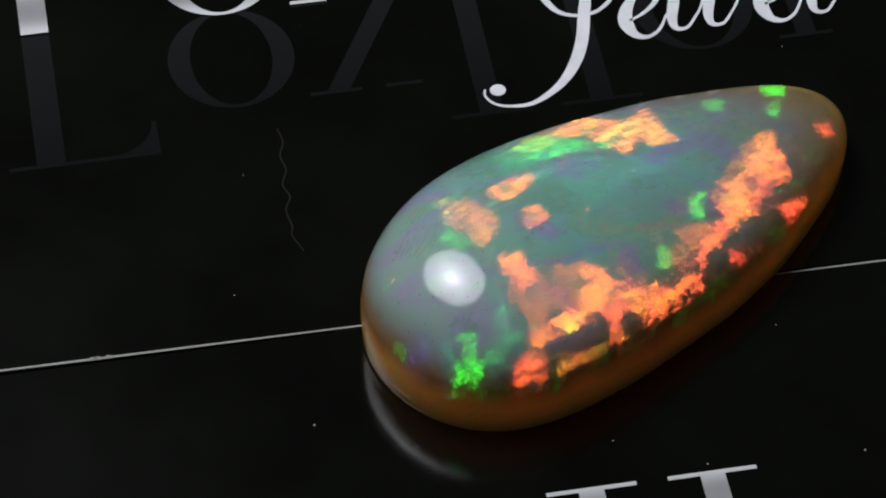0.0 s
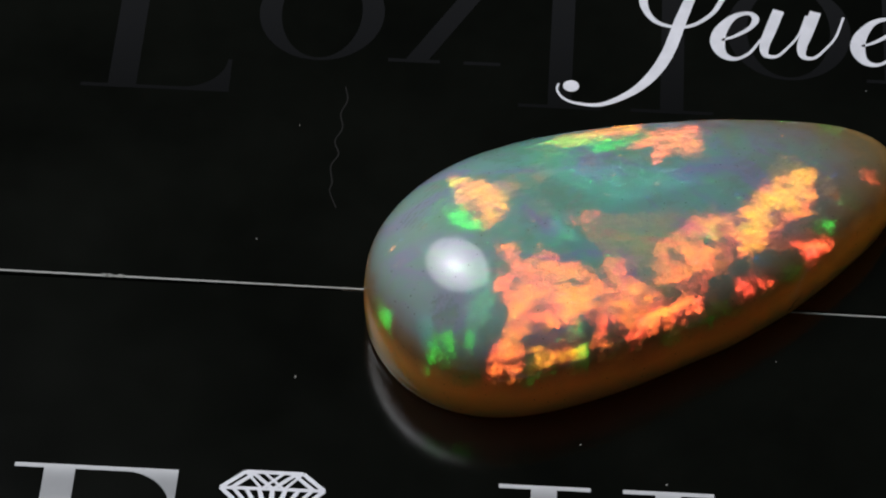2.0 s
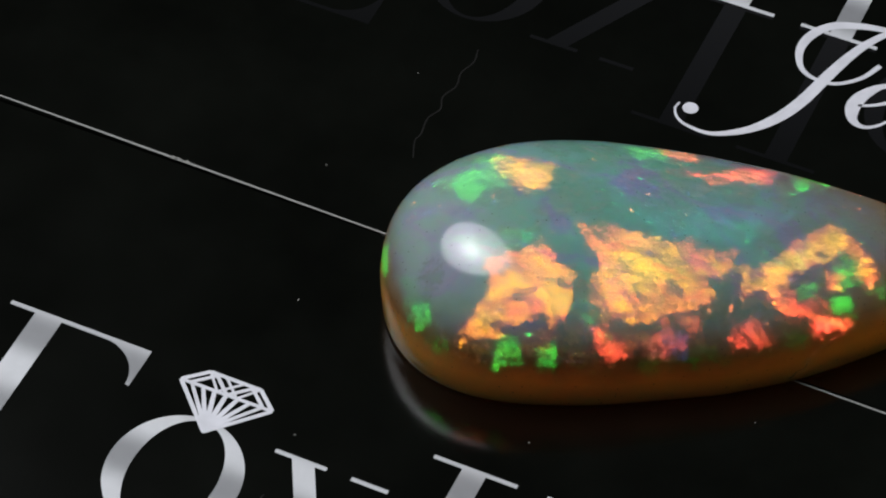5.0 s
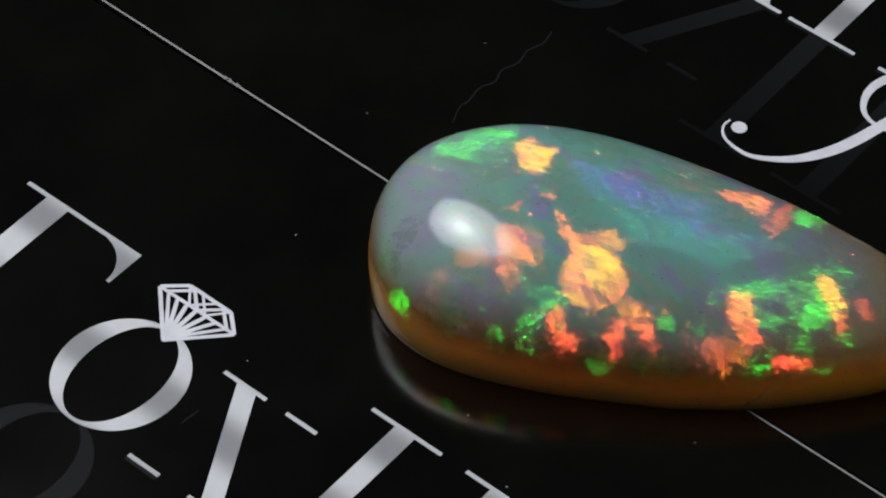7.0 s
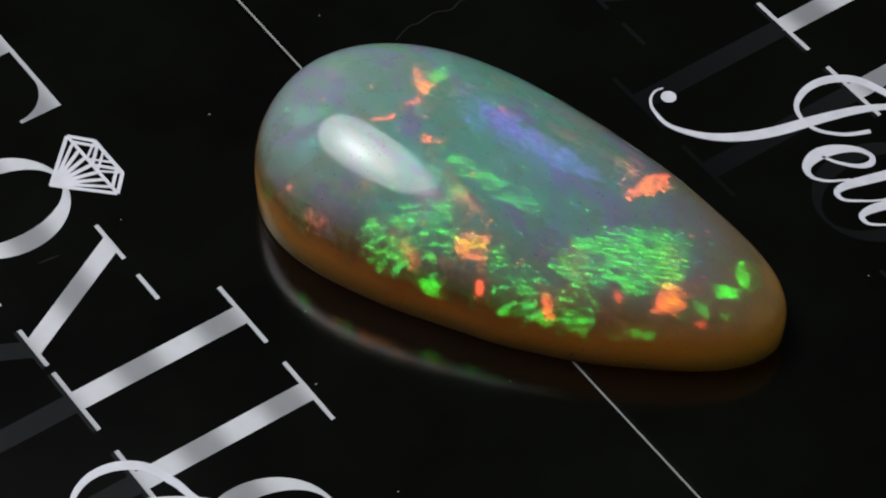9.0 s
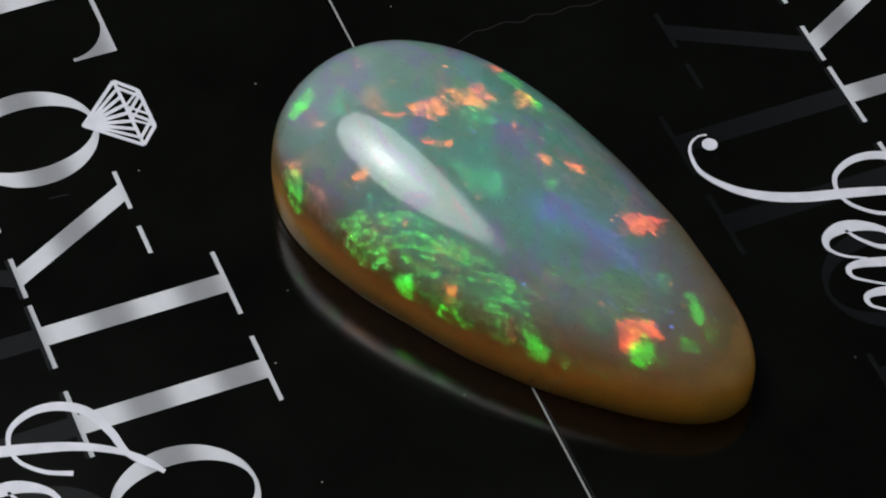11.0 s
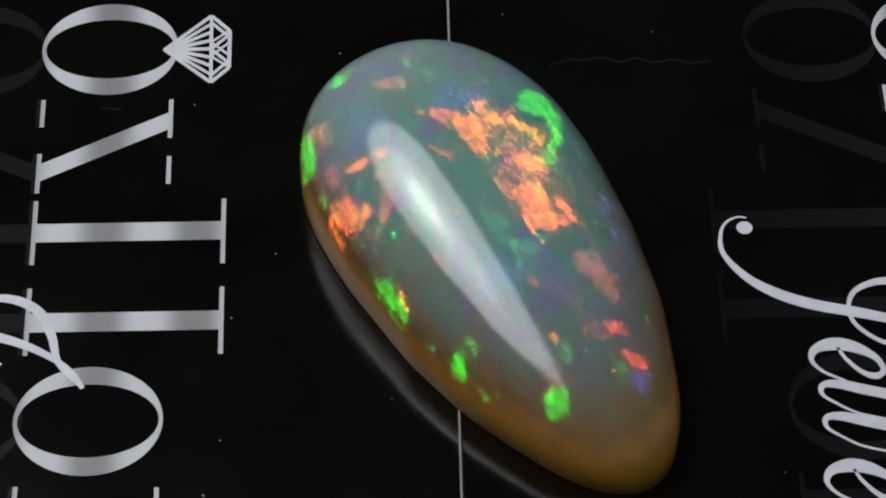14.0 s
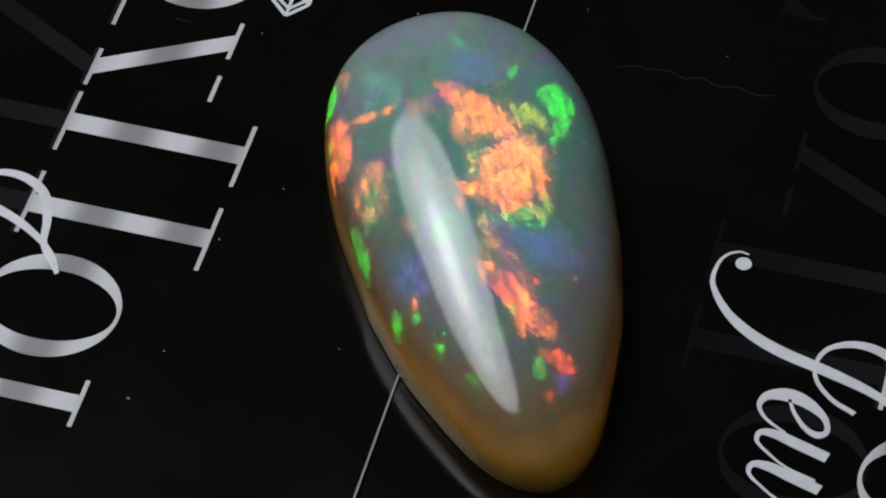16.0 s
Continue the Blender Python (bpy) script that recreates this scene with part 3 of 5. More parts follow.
    domain("orange", 2.8, 5.2, 68.9, 9.3, 75.3, 11.7, 75.6, 6.2, 72, 4.8)
    domain("gold", 2.8, 5.2, 77.8, 24.3, 85.6, 21.8, 85.2, 14.5, 79.3, 14.1)
    domain("green", 2.6, 5.2, 73.5, 1, 80.1, 7.3, 82.4, 3.6, 76.9, -2)
    domain("green", 2.6, 5.4, -70.7, -70.9, -63.8, -71.1, -61.5, -74.6, -67.2, -74.6)
    domain("green", 2.6, 5.2, -34.6, -73.5, -26.7, -69.9, -24.4, -73, -33.6, -76)
    domain("green", 2.6, 5.2, -19.9, -69.8, -13.2, -66.1, -11.1, -68.2, -17, -71)
    domain("gold", 2.6, 4.2, -25.7, -69.6, -14.8, -64.9, -15, -67.4, -24, -71.2)
    domain("green", 2.4, 5.4, -96, -44, -91.1, -50, -88.8, -56.9, -92.8, -52.2)
    domain("gold", 2.5, 5.0, -68.9, -2.2, -63.4, 2.6, -52.2, -3.7, -43.8, -5, -45.1, -15.8, -50.8, -15.9, -58.7, -12.7)
    domain("green", 2.6, 5.0, -77.9, -17.8, -70.3, -12.5, -68.1, 2.6, -63.1, -6, -57.2, -17.5, -62.7, -22, -64.7, -30, -71.2, -27.6)
    domain("green", 2.6, 5.2, -25, 30.7, -12.8, 37.9, -6.5, 31.1, -16.3, 24.2)
    domain("orange", 2.6, 5.2, -15.3, 38.5, -2.6, 43.7, 3.7, 37.2, -4.4, 32.3)
    domain("red", 2.6, 5.2, 4, 26.7, 14.1, 32.4, 20.2, 46.4, 30.4, 53.1, 33, 41.3, 22.8, 35.1, 13.6, 25.3)
    domain("green", 2.6, 5.2, 40.5, 49.2, 46.8, 50.6, 46.5, 43.2, 43.2, 42.6)
    domain("green", 2.6, 5.2, 45.6, 59.2, 52.4, 57.9, 53.5, 54.6)
    domain("dim_green", 2.5, 5.2, -47.8, -40.1, -37.1, -34.1, -33.9, -40.9, -43.5, -46.5)
    domain("violet", 2.8, 5.2, 23.4, -44.8, 29.2, -41.1, 30.2, -43.7, 26.2, -45.7)
    domain("red", 3, 5.2, 59, 61.1, 62.1, 59.2, 66.3, 61.5)
    # about 6.5 s
    domain("gold", 5.1, 7.05, -22.6, -23.4, -18.9, -23.7, -13.2, -27.3, -5.8, -22.8, -1.6, -15.3, 4.8, -17.1, 8, -23.7, 17.4, -29.8, 16.3, -35.7, 12.9, -43.9, 6.7, -46.5, -2, -47.3, -6.3, -42, -7.7, -33.5, -15.1, -30.4)
    domain("orange", 5.2, 7.05, -34.8, -44.6, -33.8, -39.6, -29.8, -37.7, -22.2, -42.9, -15.8, -46.4, -18.8, -49.7, -23.1, -54.8, -26.7, -57.1, -29.3, -51.6)
    domain("amber", 5.2, 7.05, -43.9, -60.9, -37, -53.8, -31.1, -52.8, -31, -58.5, -38.7, -62.6)
    domain("rose", 5.2, 7.05, -49.4, -71.7, -43.5, -66.9, -38.8, -66.1, -45.1, -72.1)
    domain("red", 5.2, 7.05, -3.4, -56.4, 0.9, -53.1, 7.5, -54.8, 11.2, -55.2, 6.3, -58.4, 1.2, -58.9)
    domain("red", 5.2, 7.05, 18.7, -41.6, 22, -40, 26, -42.5, 22.9, -44.7)
    domain("red", 5.2, 7.05, 17.3, -46.3, 20.8, -45.5, 27.6, -45.5, 24.1, -47.9)
    domain("orange", 5.0, 7.05, 22.2, -31, 28.8, -32.7, 33.4, -34.3, 32, -38.9, 26.4, -38.6)
    domain("rose", 5.0, 7.05, 42.7, -27.9, 53.4, -20.3, 56.8, -23, 52.1, -27.6)
    domain("orange", 5.0, 7.05, 47.4, -4, 52.4, 0.5, 60.1, -5.2, 66.3, -8.3, 63.1, -13.2, 57.3, -12.6, 50.1, -10)
    domain("orange", 5.0, 7.05, 67.9, 29, 71.3, 30.6, 80.6, 24.2, 86.4, 19.2, 85.1, 15.2, 78.6, 19, 71.7, 23.7)
    domain("green", 5.2, 7.05, -13.5, -55.2, -7.4, -48.9, -4.6, -51, -11.4, -56.3)
    domain("green", 5.2, 7.05, -7, -55, -2.7, -50, 0.2, -52.1, -3.9, -57.5)
    domain("vivid_green", 5.0, 7.05, 71.6, 9.4, 72, 19, 78.8, 20.8, 81.3, 12.9, 75.3, 5.9)
    domain("green", 5.0, 7.05, 60.4, -3.6, 66.4, 3.2, 69.2, -0.9, 63.4, -6.1)
    domain("ribbed_green", 5.0, 7.05, 73.3, -0.9, 78, 5.9, 81.8, 2.5, 76.5, -3.4)
    domain("dim_green", 5.0, 7.05, 44.5, -3.6, 50.8, 6.9, 57, 17.8, 60.6, 8, 52.4, 0.5)
    domain("green", 5.0, 7.05, 85.1, 11.3, 90.2, 18.8, 91.4, 13.9)
    domain("vivid_green", 5.6, 7.05, -60.2, -77.1, -53.5, -77, -52.7, -78.1)
    domain("green", 5.4, 7.05, -19.9, -70, -16.3, -67.7, -13.4, -68.5, -18, -70.6)
    domain("ribbed_green", 5.0, 7.05, -84.7, -20.6, -76.8, -12.4, -74.4, -0.2, -67.8, 9.1, -57.4, -7, -54.3, -17.8, -64.7, -22.1, -74, -24.3)
    domain("gold", 5.0, 7.05, -58.1, -5.2, -54.7, 2.5, -42.5, 2.2, -41.9, -6.6, -41.4, -13.2, -47.9, -15.4)
    domain("orange", 5.2, 7.05, 14, 34.3, 19.7, 44.9, 30.6, 48.9, 32.2, 36.9, 26.5, 35.4, 19.3, 32.1)
    domain("green", 5.2, 7.05, 38.3, 49.2, 39.3, 59.1, 49, 57.3, 48.3, 45.2)
    domain("amber", 5.2, 7.05, -6.8, 29.5, -0.7, 34.7, 0.2, 28.8)
    domain("blue", 4.8, 10, -33.6, 2.9, -6.7, 10.4, 19.1, 23.9, 20.9, 8.4, 0.1, 0, -23, -5.1)
    domain("teal", 4.8, 7.5, -9.8, -9, 19.4, 10.9, 48, 28.1, 37.7, 2.8, 7.6, -11.3)
    domain("dim_green", 4.8, 7.0, -78.5, -63.1, -74.8, -62.6, -66.2, -71.8, -70.1, -72.9)
    # about 7.5 s
    domain("gold", 7.05, 8.0, -21, -23.5, -12.7, -26.1, -6.9, -30.7, -1.1, -24.1, 8.6, -25, 13.7, -32.1, 20.3, -31.2, 23.8, -31.8, 30.9, -31.4, 33.4, -35.7, 29.1, -37.4, 23.9, -39.9, 18.9, -37.7, 9.7, -35.9, 3.3, -41.8, -2.6, -41.8, -6.9, -34)
    domain("red", 7.05, 8.0, 17.3, -45.6, 20.6, -42.7, 26.4, -44.1, 24.6, -46.9, 20.4, -47.3)
    domain("red", 7.05, 8.0, 32.2, -37.6, 37.8, -35.6, 37.2, -38.1)
    domain("orange", 7.05, 8.0, -2.5, -54.8, 2.4, -52, 7.5, -54.2, 12.1, -54.3, 8.2, -56.5, 2.7, -57.1)
    domain("orange", 7.05, 8.0, 46.3, -6.1, 48.5, -2, 57.3, -3.6, 65.3, -7.5, 62.3, -10.7, 54.7, -10.5)
    domain("orange", 7.05, 8.0, 50.8, -24, 56, -16.8, 64.8, -11.7, 65.3, -15.4, 59.9, -20.9, 60.8, -23.2, 57.7, -24.7, 52.6, -25.8)
    domain("orange", 7.05, 8.0, 67, 27.4, 70.6, 30.1, 80, 24.1, 84.4, 17.4, 80.1, 17.3, 72.7, 20.7)
    domain("red", 7.05, 8.0, 82.8, 29.5, 85.6, 33.1, 92, 30, 90.2, 26)
    domain("ribbed_green", 7.05, 8.0, -9.1, -63.6, -7.1, -56.3, -4.2, -49.7, 2, -46.8, 2.7, -50.7, -2.8, -54.4, -2.9, -62.2, -6.4, -64.8)
    domain("green", 7.05, 8.0, 31.7, -30.7, 35.8, -25.5, 38.8, -28.7, 34.7, -32.4)
    domain("ribbed_green", 7.05, 8.0, 42.5, -11.7, 44.8, -2.8, 49.2, 5.6, 60.1, 16.7, 62.5, 13.9, 57.4, 2.9, 65.1, -2.4, 59.3, -5.8, 50.7, -2.8, 45.5, -6.9, 45.3, -13.2)
    domain("ribbed_green", 7.05, 8.0, 62.6, 10.4, 61.8, 24.9, 66.8, 36.4, 74.3, 39.8, 72.7, 32.8, 82.3, 23.2, 81.4, 12.5, 73.6, 16.3, 75.7, 15.5, 69.8, 5.6)
    domain("vivid_green", 7.05, 8.0, 87.2, 52.6, 89.3, 57.4, 99, 50.7, 97.9, 44.8)
    domain("green", 7.05, 8.0, 93.6, 35.8, 99.5, 46.4, 102.1, 44, 99.3, 36)
    domain("green", 7.05, 8.0, 100, 31.7, 104.1, 37.4, 105.4, 32.6)
    domain("green", 7.05, 8.0, 43.5, -24.2, 47.2, -20.1, 48.4, -23)
    domain("green", 7.05, 8.0, 15.5, -54.5, 25.4, -49, 23.6, -50.2, 16.8, -54.2)
    domain("ribbed_green", 7.05, 8.0, 65.7, -15.9, 71, -8.8, 72.9, -12.1, 67, -17.1)
    domain("green", 7.05, 8.0, 82.9, -3.1, 90.7, 6.2, 91.1, 6, 83.9, -2.4)
    domain("vivid_green", 7.05, 8.0, -62.8, -76.5, -56.5, -76.3, -52.7, -77.8, -58.6, -77.6)
    domain("ribbed_green", 7.05, 8.0, -87.2, -20.7, -79.7, -4.8, -68.2, 7.8, -61.5, -1, -65.2, -10.3, -68.8, -19.6, -78.6, -25.6)
    domain("gold", 7.05, 8.0, -59.3, -5, -56.9, 0.6, -43.8, 3, -41.4, -2.9, -38.8, -12.4, -43.8, -15.2)
    domain("amber", 7.05, 8.0, -32.1, -40.7, -27.7, -34.2, -18.9, -37.2, -13.6, -44.5, -17, -48.8)
    domain("amber", 7.05, 8.0, -22.1, -57.7, -19.7, -52.3, -16.9, -53.8, -19, -59.5)
    domain("red", 7.05, 8.0, -39.1, -34.9, -36, -28.5, -34.5, -33.3)
    domain("orange", 7.05, 8.0, -33.1, -21.8, -30.2, -16.8, -27.3, -20)
    domain("orange", 7.05, 8.0, 22, 37.5, 22.9, 47.4, 31.9, 45.2, 32.4, 35.6, 28.6, 33.2)
    domain("red", 7.05, 8.0, 37.8, 30.8, 34.3, 45.9, 34.4, 55.2, 41.1, 42.9, 42.9, 30.1)
    domain("green", 7.05, 8.0, 37.6, 49.1, 43.5, 58.6, 47.5, 47.7, 44.5, 44.1)
    domain("teal", 7.05, 9, -54.4, -63.8, -49.9, -60.4, -45.6, -65.9, -49.1, -67.7)
    # about 8.5 s
    domain("broken_green", 8.0, 10.4, -9.3, -62.1, -8.6, -55.6, -3.2, -48.5, 6.7, -33.9, 17.5, -36.8, 22.4, -43.5, 19.4, -49.6, 12.5, -52.5, 8.9, -56.8, 7.2, -59.7, -1.4, -64.3, -3.6, -63.9)
    domain("ribbed_green", 8.0, 10.4, 49, -14.2, 47.9, -1.9, 50.6, 10.2, 55.8, 23.4, 65.6, 35.7, 77.9, 30.9, 82.7, 20.9, 78.7, 9.9, 73.4, 2.8, 68.3, 4.1, 67.3, -3.6, 61.8, -10.4)
    domain("broken_green", 8.0, 10.4, 36.7, -32.4, 42.7, -23.2, 51.1, -21.5, 60.3, -14.8, 69.9, -8.5, 71.7, -12.6, 66.7, -19.6, 59.7, -25.2, 52.5, -30.8, 45.6, -36.5, 47.7, -32.7, 40.6, -35.5)
    domain("ribbed_green", 8.0, 10.4, 30.4, -33.1, 32.7, -26.5, 37, -27.1, 36.5, -33.7)
    domain("vivid_green", 8.0, 10.4, 15.3, -54.8, 20.8, -50.7, 25.2, -49.1, 18.6, -53.1)
    domain("vivid_green", 8.0, 10.4, 44.6, -37.1, 52, -30.5, 51.9, -31.6)
    domain("vivid_green", 8.0, 10.4, 53.6, -30.2, 63.7, -21.5, 63.2, -22.4)
    domain("green", 8.0, 10.4, 67.5, -18.8, 72.2, -14.2, 72.5, -14.3)
    domain("green", 8.0, 10.4, 79.9, -6.3, 90.3, 6.4, 90.8, 6.2, 80.9, -5.6)
    domain("vivid_green", 8.0, 10.4, 86.5, 47.3, 86.8, 51.7, 95.6, 48.2, 95.7, 43.6)
    domain("vivid_green", 8.0, 10.4, 91.1, 34.2, 95.7, 43.6, 97.7, 38.9, 94.6, 32.7)
    domain("green", 8.0, 10.4, 90.7, 23.5, 94.3, 27.1, 97.9, 25, 94.7, 22.4)
    domain("green", 8.0, 10.4, 100, 29.5, 102, 33.8, 102.8, 31.6)
    domain("broken_green", 8.0, 10.4, -14.7, -22.4, -2, -18.3, 12.9, -10.4, 28.5, -3.1, 30.9, -8, 23, -12.9, 7.4, -20.2, -5, -24.5)
    domain("gold", 8.0, 9.9, 19.5, -39.8, 22.6, -32.4, 26.9, -28.9, 31.8, -34.1, 26.4, -39.7)
    domain("amber", 8.0, 9.9, 4.9, -55, 6.9, -52.3, 14.6, -52.8, 12, -55)
    domain("red", 8.0, 10.2, 33.9, -40, 36.4, -37.8, 38.7, -39.6, 36.2, -40.9)
    domain("orange", 8.0, 10.2, 54.3, -22.6, 57.4, -20.3, 61.3, -22.4, 58.5, -24.5)
    domain("red", 8.0, 10.2, 70.6, -0, 73.9, 1.8, 75.5, -0.3, 73.7, -1.7)
    domain("orange", 8.0, 10.2, 80.6, 12.5, 80, 18.8, 87.6, 22.6, 90.8, 18.5, 88.2, 12, 85.2, 9.4)
    domain("red", 8.0, 10.2, 96.7, 19.4, 99, 23.3, 100, 21.7)
    domain("rose", 8.0, 10.0, 4.7, -29.4, 13.7, -25.3, 23.1, -27.2, 18, -30.2)
    domain("orange", 8.0, 10.4, 40.5, 29.2, 35.2, 44.4, 35.3, 53.7, 42.8, 48.4, 43.9, 36.7, 42.4, 29.1)
    domain("amber", 8.0, 10.4, 21.6, 38.2, 30.9, 42.1, 33.5, 36.8)
    domain("red", 8.0, 10.4, -40.5, -37.5, -37, -27.5, -35.9, -30.6)
    domain("orange", 8.0, 10.0, -53.8, -7.1, -42.7, -7.2, -38.7, -13.2, -45.9, -11.8)
    domain("orange", 8.0, 10.0, -39.7, -22.5, -39.3, -15.7, -36.2, -16.7)
    domain("orange", 8.0, 10.4, -21.9, -25.2, -16.8, -20.7, -14.5, -21.1, -18.5, -27.3)
    domain("green", 8.0, 10.0, -47.6, -4.7, -50.6, 6.4, -43.5, 2.1, -42.3, -4.6)
    domain("teal", 8.0, 10.4, -53.1, -63.4, -49.9, -55.8, -44.6, -59.1, -47.8, -64.6)
    domain("dim_green", 8.0, 10.4, -68.1, -60.6, -63.5, -51.1, -55.6, -47.2, -59, -58.9)
    domain("rose", 8.0, 10.4, -33.5, -74.5, -22.8, -70, -25.8, -73.5)
    domain("violet", 8.0, 10.4, -21.1, 5.8, -2.2, 13.7, 17.2, 21, 30.7, 24.3, 23, 16, 0.4, 5.6)
    # about 11.5 s
    domain("broken_green", 10.4, 12.0, -11.4, -66, -7.2, -57.9, 4.1, -42.9, 17.2, -33.4, 26.9, -27.4, 42.2, -18.8, 52.3, -15.4, 58.5, -15.2, 56.7, -23.7, 42.1, -32.5, 32.5, -38.5, 28.2, -46.3, 21.7, -51.2, 12.7, -55.2, -3.2, -64.1)
    domain("vivid_green", 10.4, 12.0, 16.5, -54.1, 21, -49.7, 23.8, -49.5, 18.7, -53)
    domain("vivid_green", 10.4, 12.0, 31.8, -45.2, 40, -38.7, 45.4, -36.3, 38, -41.4)
    domain("green", 10.4, 12.0, 52.7, -24.6, 53.8, -21.6, 57.7, -24)
    domain("green", 10.4, 12.0, 61.8, -18.6, 68.2, -13.9, 73.8, -12.2, 69, -17.4)
    domain("green", 10.4, 12.0, 74.8, -9.3, 79.5, -5.8, 78.4, -8.1)
    domain("red", 10.2, 12.0, 77.9, 13.9, 76.6, 19.7, 82, 25.8, 88, 27, 85, 20.1, 87.1, 13.6, 82.4, 11.9)
    domain("vivid_green", 10.2, 12.0, 86.2, 16.2, 84.6, 21.4, 88.9, 23.3, 95.1, 21.1, 91.2, 13.4)
    domain("red", 10.4, 12.0, 34.8, 34.7, 33.4, 43, 36.5, 49.8, 43, 44, 41.1, 35.2)
    domain("green", 10.4, 12.0, 73.7, 44.1, 74, 47.5, 86.8, 48, 87.4, 43.5)
    domain("dim_green", 10.4, 12.0, 62.3, 36.6, 64.1, 40.7, 70.1, 37.2)
    domain("green", 10.4, 12.0, 90.1, 34.3, 92, 37.1, 93.6, 34.7)
    domain("orange", 10.4, 12.0, -0.3, 13.6, 0.3, 18.9, 4.3, 15.5)
    domain("orange", 10.4, 12.0, 5.1, 23.6, 6.7, 30.2, 11.2, 27.3, 9.5, 23.1)
    domain("green", 10.4, 12.0, 10.5, 9.7, 12.8, 14.8, 16.5, 12.3)
    domain("orange", 10.4, 12.0, -39.9, -25.9, -39.8, -11.8, -32.7, -13, -30.1, -19.8, -35.4, -26.3)
    domain("orange", 10.4, 12.0, -41, -6.6, -42.7, 6, -35.5, 8.2, -31.2, 1.9, -34.3, -6.5)
    domain("rose", 10.4, 12.0, -54.5, -40.1, -54.1, -32, -43.3, -34.3, -44.8, -40.9)
    domain("red", 10.4, 12.0, -40.6, -37.5, -36.7, -28.2, -35.8, -32)
    domain("gold", 10.4, 12.0, -39.5, 20.6, -36.4, 24.3, -28.7, 22.7, -28.3, 17.7)
    domain("green", 10.4, 12.0, -54.1, 18.6, -45.1, 25.1, -41.6, 21.4, -46.9, 17.2)
    domain("green", 10.4, 12.0, -36.1, 23, -30, 29.3, -25.4, 25.2)
    domain("red", 10.4, 12.0, -61, 16.1, -56, 21.7, -52.5, 16.7)
    domain("orange", 10.4, 12.0, -21, -27.5, -16.8, -17.2, -14.4, -19.2)
    domain("orange", 10.4, 12.0, -20.4, -57.1, -21.3, -50.9, -17.7, -53.2)
    domain("vivid_green", 10.4, 12.0, -67.1, -67.4, -72.1, -59.8, -69.6, -56.4, -63.2, -58.9, -62.4, -66.4)
    domain("green", 10.4, 12.0, -47.1, -76.2, -39.5, -73.6, -32.6, -74.8, -39.9, -77.4)
    domain("amber", 10.4, 12.0, -49.7, -75.3, -40.9, -71.9, -37.9, -74.2)
    domain("amber", 10.4, 12.0, -31.5, -71.4, -25.7, -68.4, -19.3, -68.2, -23.8, -70.3)
    domain("green", 10.4, 12.0, -7.7, -63.7, -4.8, -59.9, -1.5, -61, -4.5, -63.6)
    domain("gold", 10.4, 12.0, 32.4, -39.6, 35.9, -36.2, 38.6, -37.1)
    domain("blue", 10.4, 12.4, 29.9, 18, 39.8, 28.6, 61.9, 34.4, 57.9, 26.5, 40.2, 16.6)
    domain("dim_green", 10.4, 12.4, -31.3, -7.5, -32.2, 7.1, -21.4, 3.3, -20.9, -8.8)
    # about 12.5 s
    domain("vivid_green", 12.0, 12.95, -65.4, -67.6, -72.5, -64.1, -71, -57.6, -63.7, -57.8, -61.9, -63.7)
    domain("green", 12.0, 12.95, -47.5, -77.9, -42, -74.3, -31.4, -73, -29.7, -74.6, -39.6, -77.2)
    domain("amber", 12.0, 12.95, -45.7, -71.3, -40.4, -64.5, -32.3, -63.9, -37.3, -70.7)
    domain("rose", 12.0, 12.95, -54.4, -43.1, -53.1, -35.7, -44.8, -34.1, -41.4, -41.3)
    domain("orange", 12.0, 12.95, -38.1, -25.7, -37.3, -19.3, -37.4, -14.9, -35.1, -8.9, -29.7, -12.2, -32, -17.2, -33.5, -24.4)
    domain("orange", 12.0, 12.95, -39.3, -4.7, -42.2, 1.5, -37.7, 9.3, -32.9, 9.3, -28.4, 0.6, -33.2, -4.9)
    domain("gold", 12.0, 12.95, -35.3, 17, -39.3, 21.9, -32.2, 24.7, -24.6, 19.5, -27.2, 15.7)
    domain("vivid_green", 12.0, 12.95, -52.9, 19.6, -49.4, 24.4, -38.7, 27.4, -31.6, 27.9, -23.1, 23.6, -33.3, 22.7)
    domain("orange", 12.0, 12.95, -20.6, -27.2, -18.3, -21.2, -14.1, -18.8, -16.3, -23.8)
    domain("orange", 12.0, 12.95, -19.4, -57.3, -21, -50.9, -17.2, -52.7)
    domain("orange", 12.0, 12.95, -0, 12.6, -0.8, 18.3, 5.4, 17.9, 4.8, 13)
    domain("orange", 12.0, 12.95, 1.4, 19.9, 5.2, 25.6, 12.5, 29.9, 9.4, 24.6)
    domain("red", 12.0, 12.95, 16, 18.6, 17.4, 23.7, 20, 22)
    domain("green", 12.0, 12.95, 11.6, 9.9, 13.1, 12.8, 16, 10.4)
    domain("dim_green", 12.0, 12.95, 23, 10.5, 23.6, 16.8, 29.8, 16.5, 30.4, 11)
    domain("broken_green", 12.0, 12.95, 6.5, -52.2, 9.4, -44.2, 19.4, -39.9, 27.1, -39.3, 32.5, -36.2, 30.1, -42.1, 23.2, -47.1, 15.1, -49.7)
    domain("green", 12.0, 12.95, 5.6, -57.4, 11.5, -53.2, 12.6, -54.6)
    domain("green", 12.0, 12.95, 25.7, -47.6, 32.8, -40.5, 41.5, -36, 38.8, -39.7, 30.8, -45.5)
    domain("vivid_green", 12.0, 12.95, 34.9, -43.1, 42.8, -37.3, 45.2, -36.7, 37.8, -41.6)
    domain("green", 12.0, 12.95, -13.5, -65.5, -8.7, -63.2, -3.4, -63.2, -8.2, -65.6)
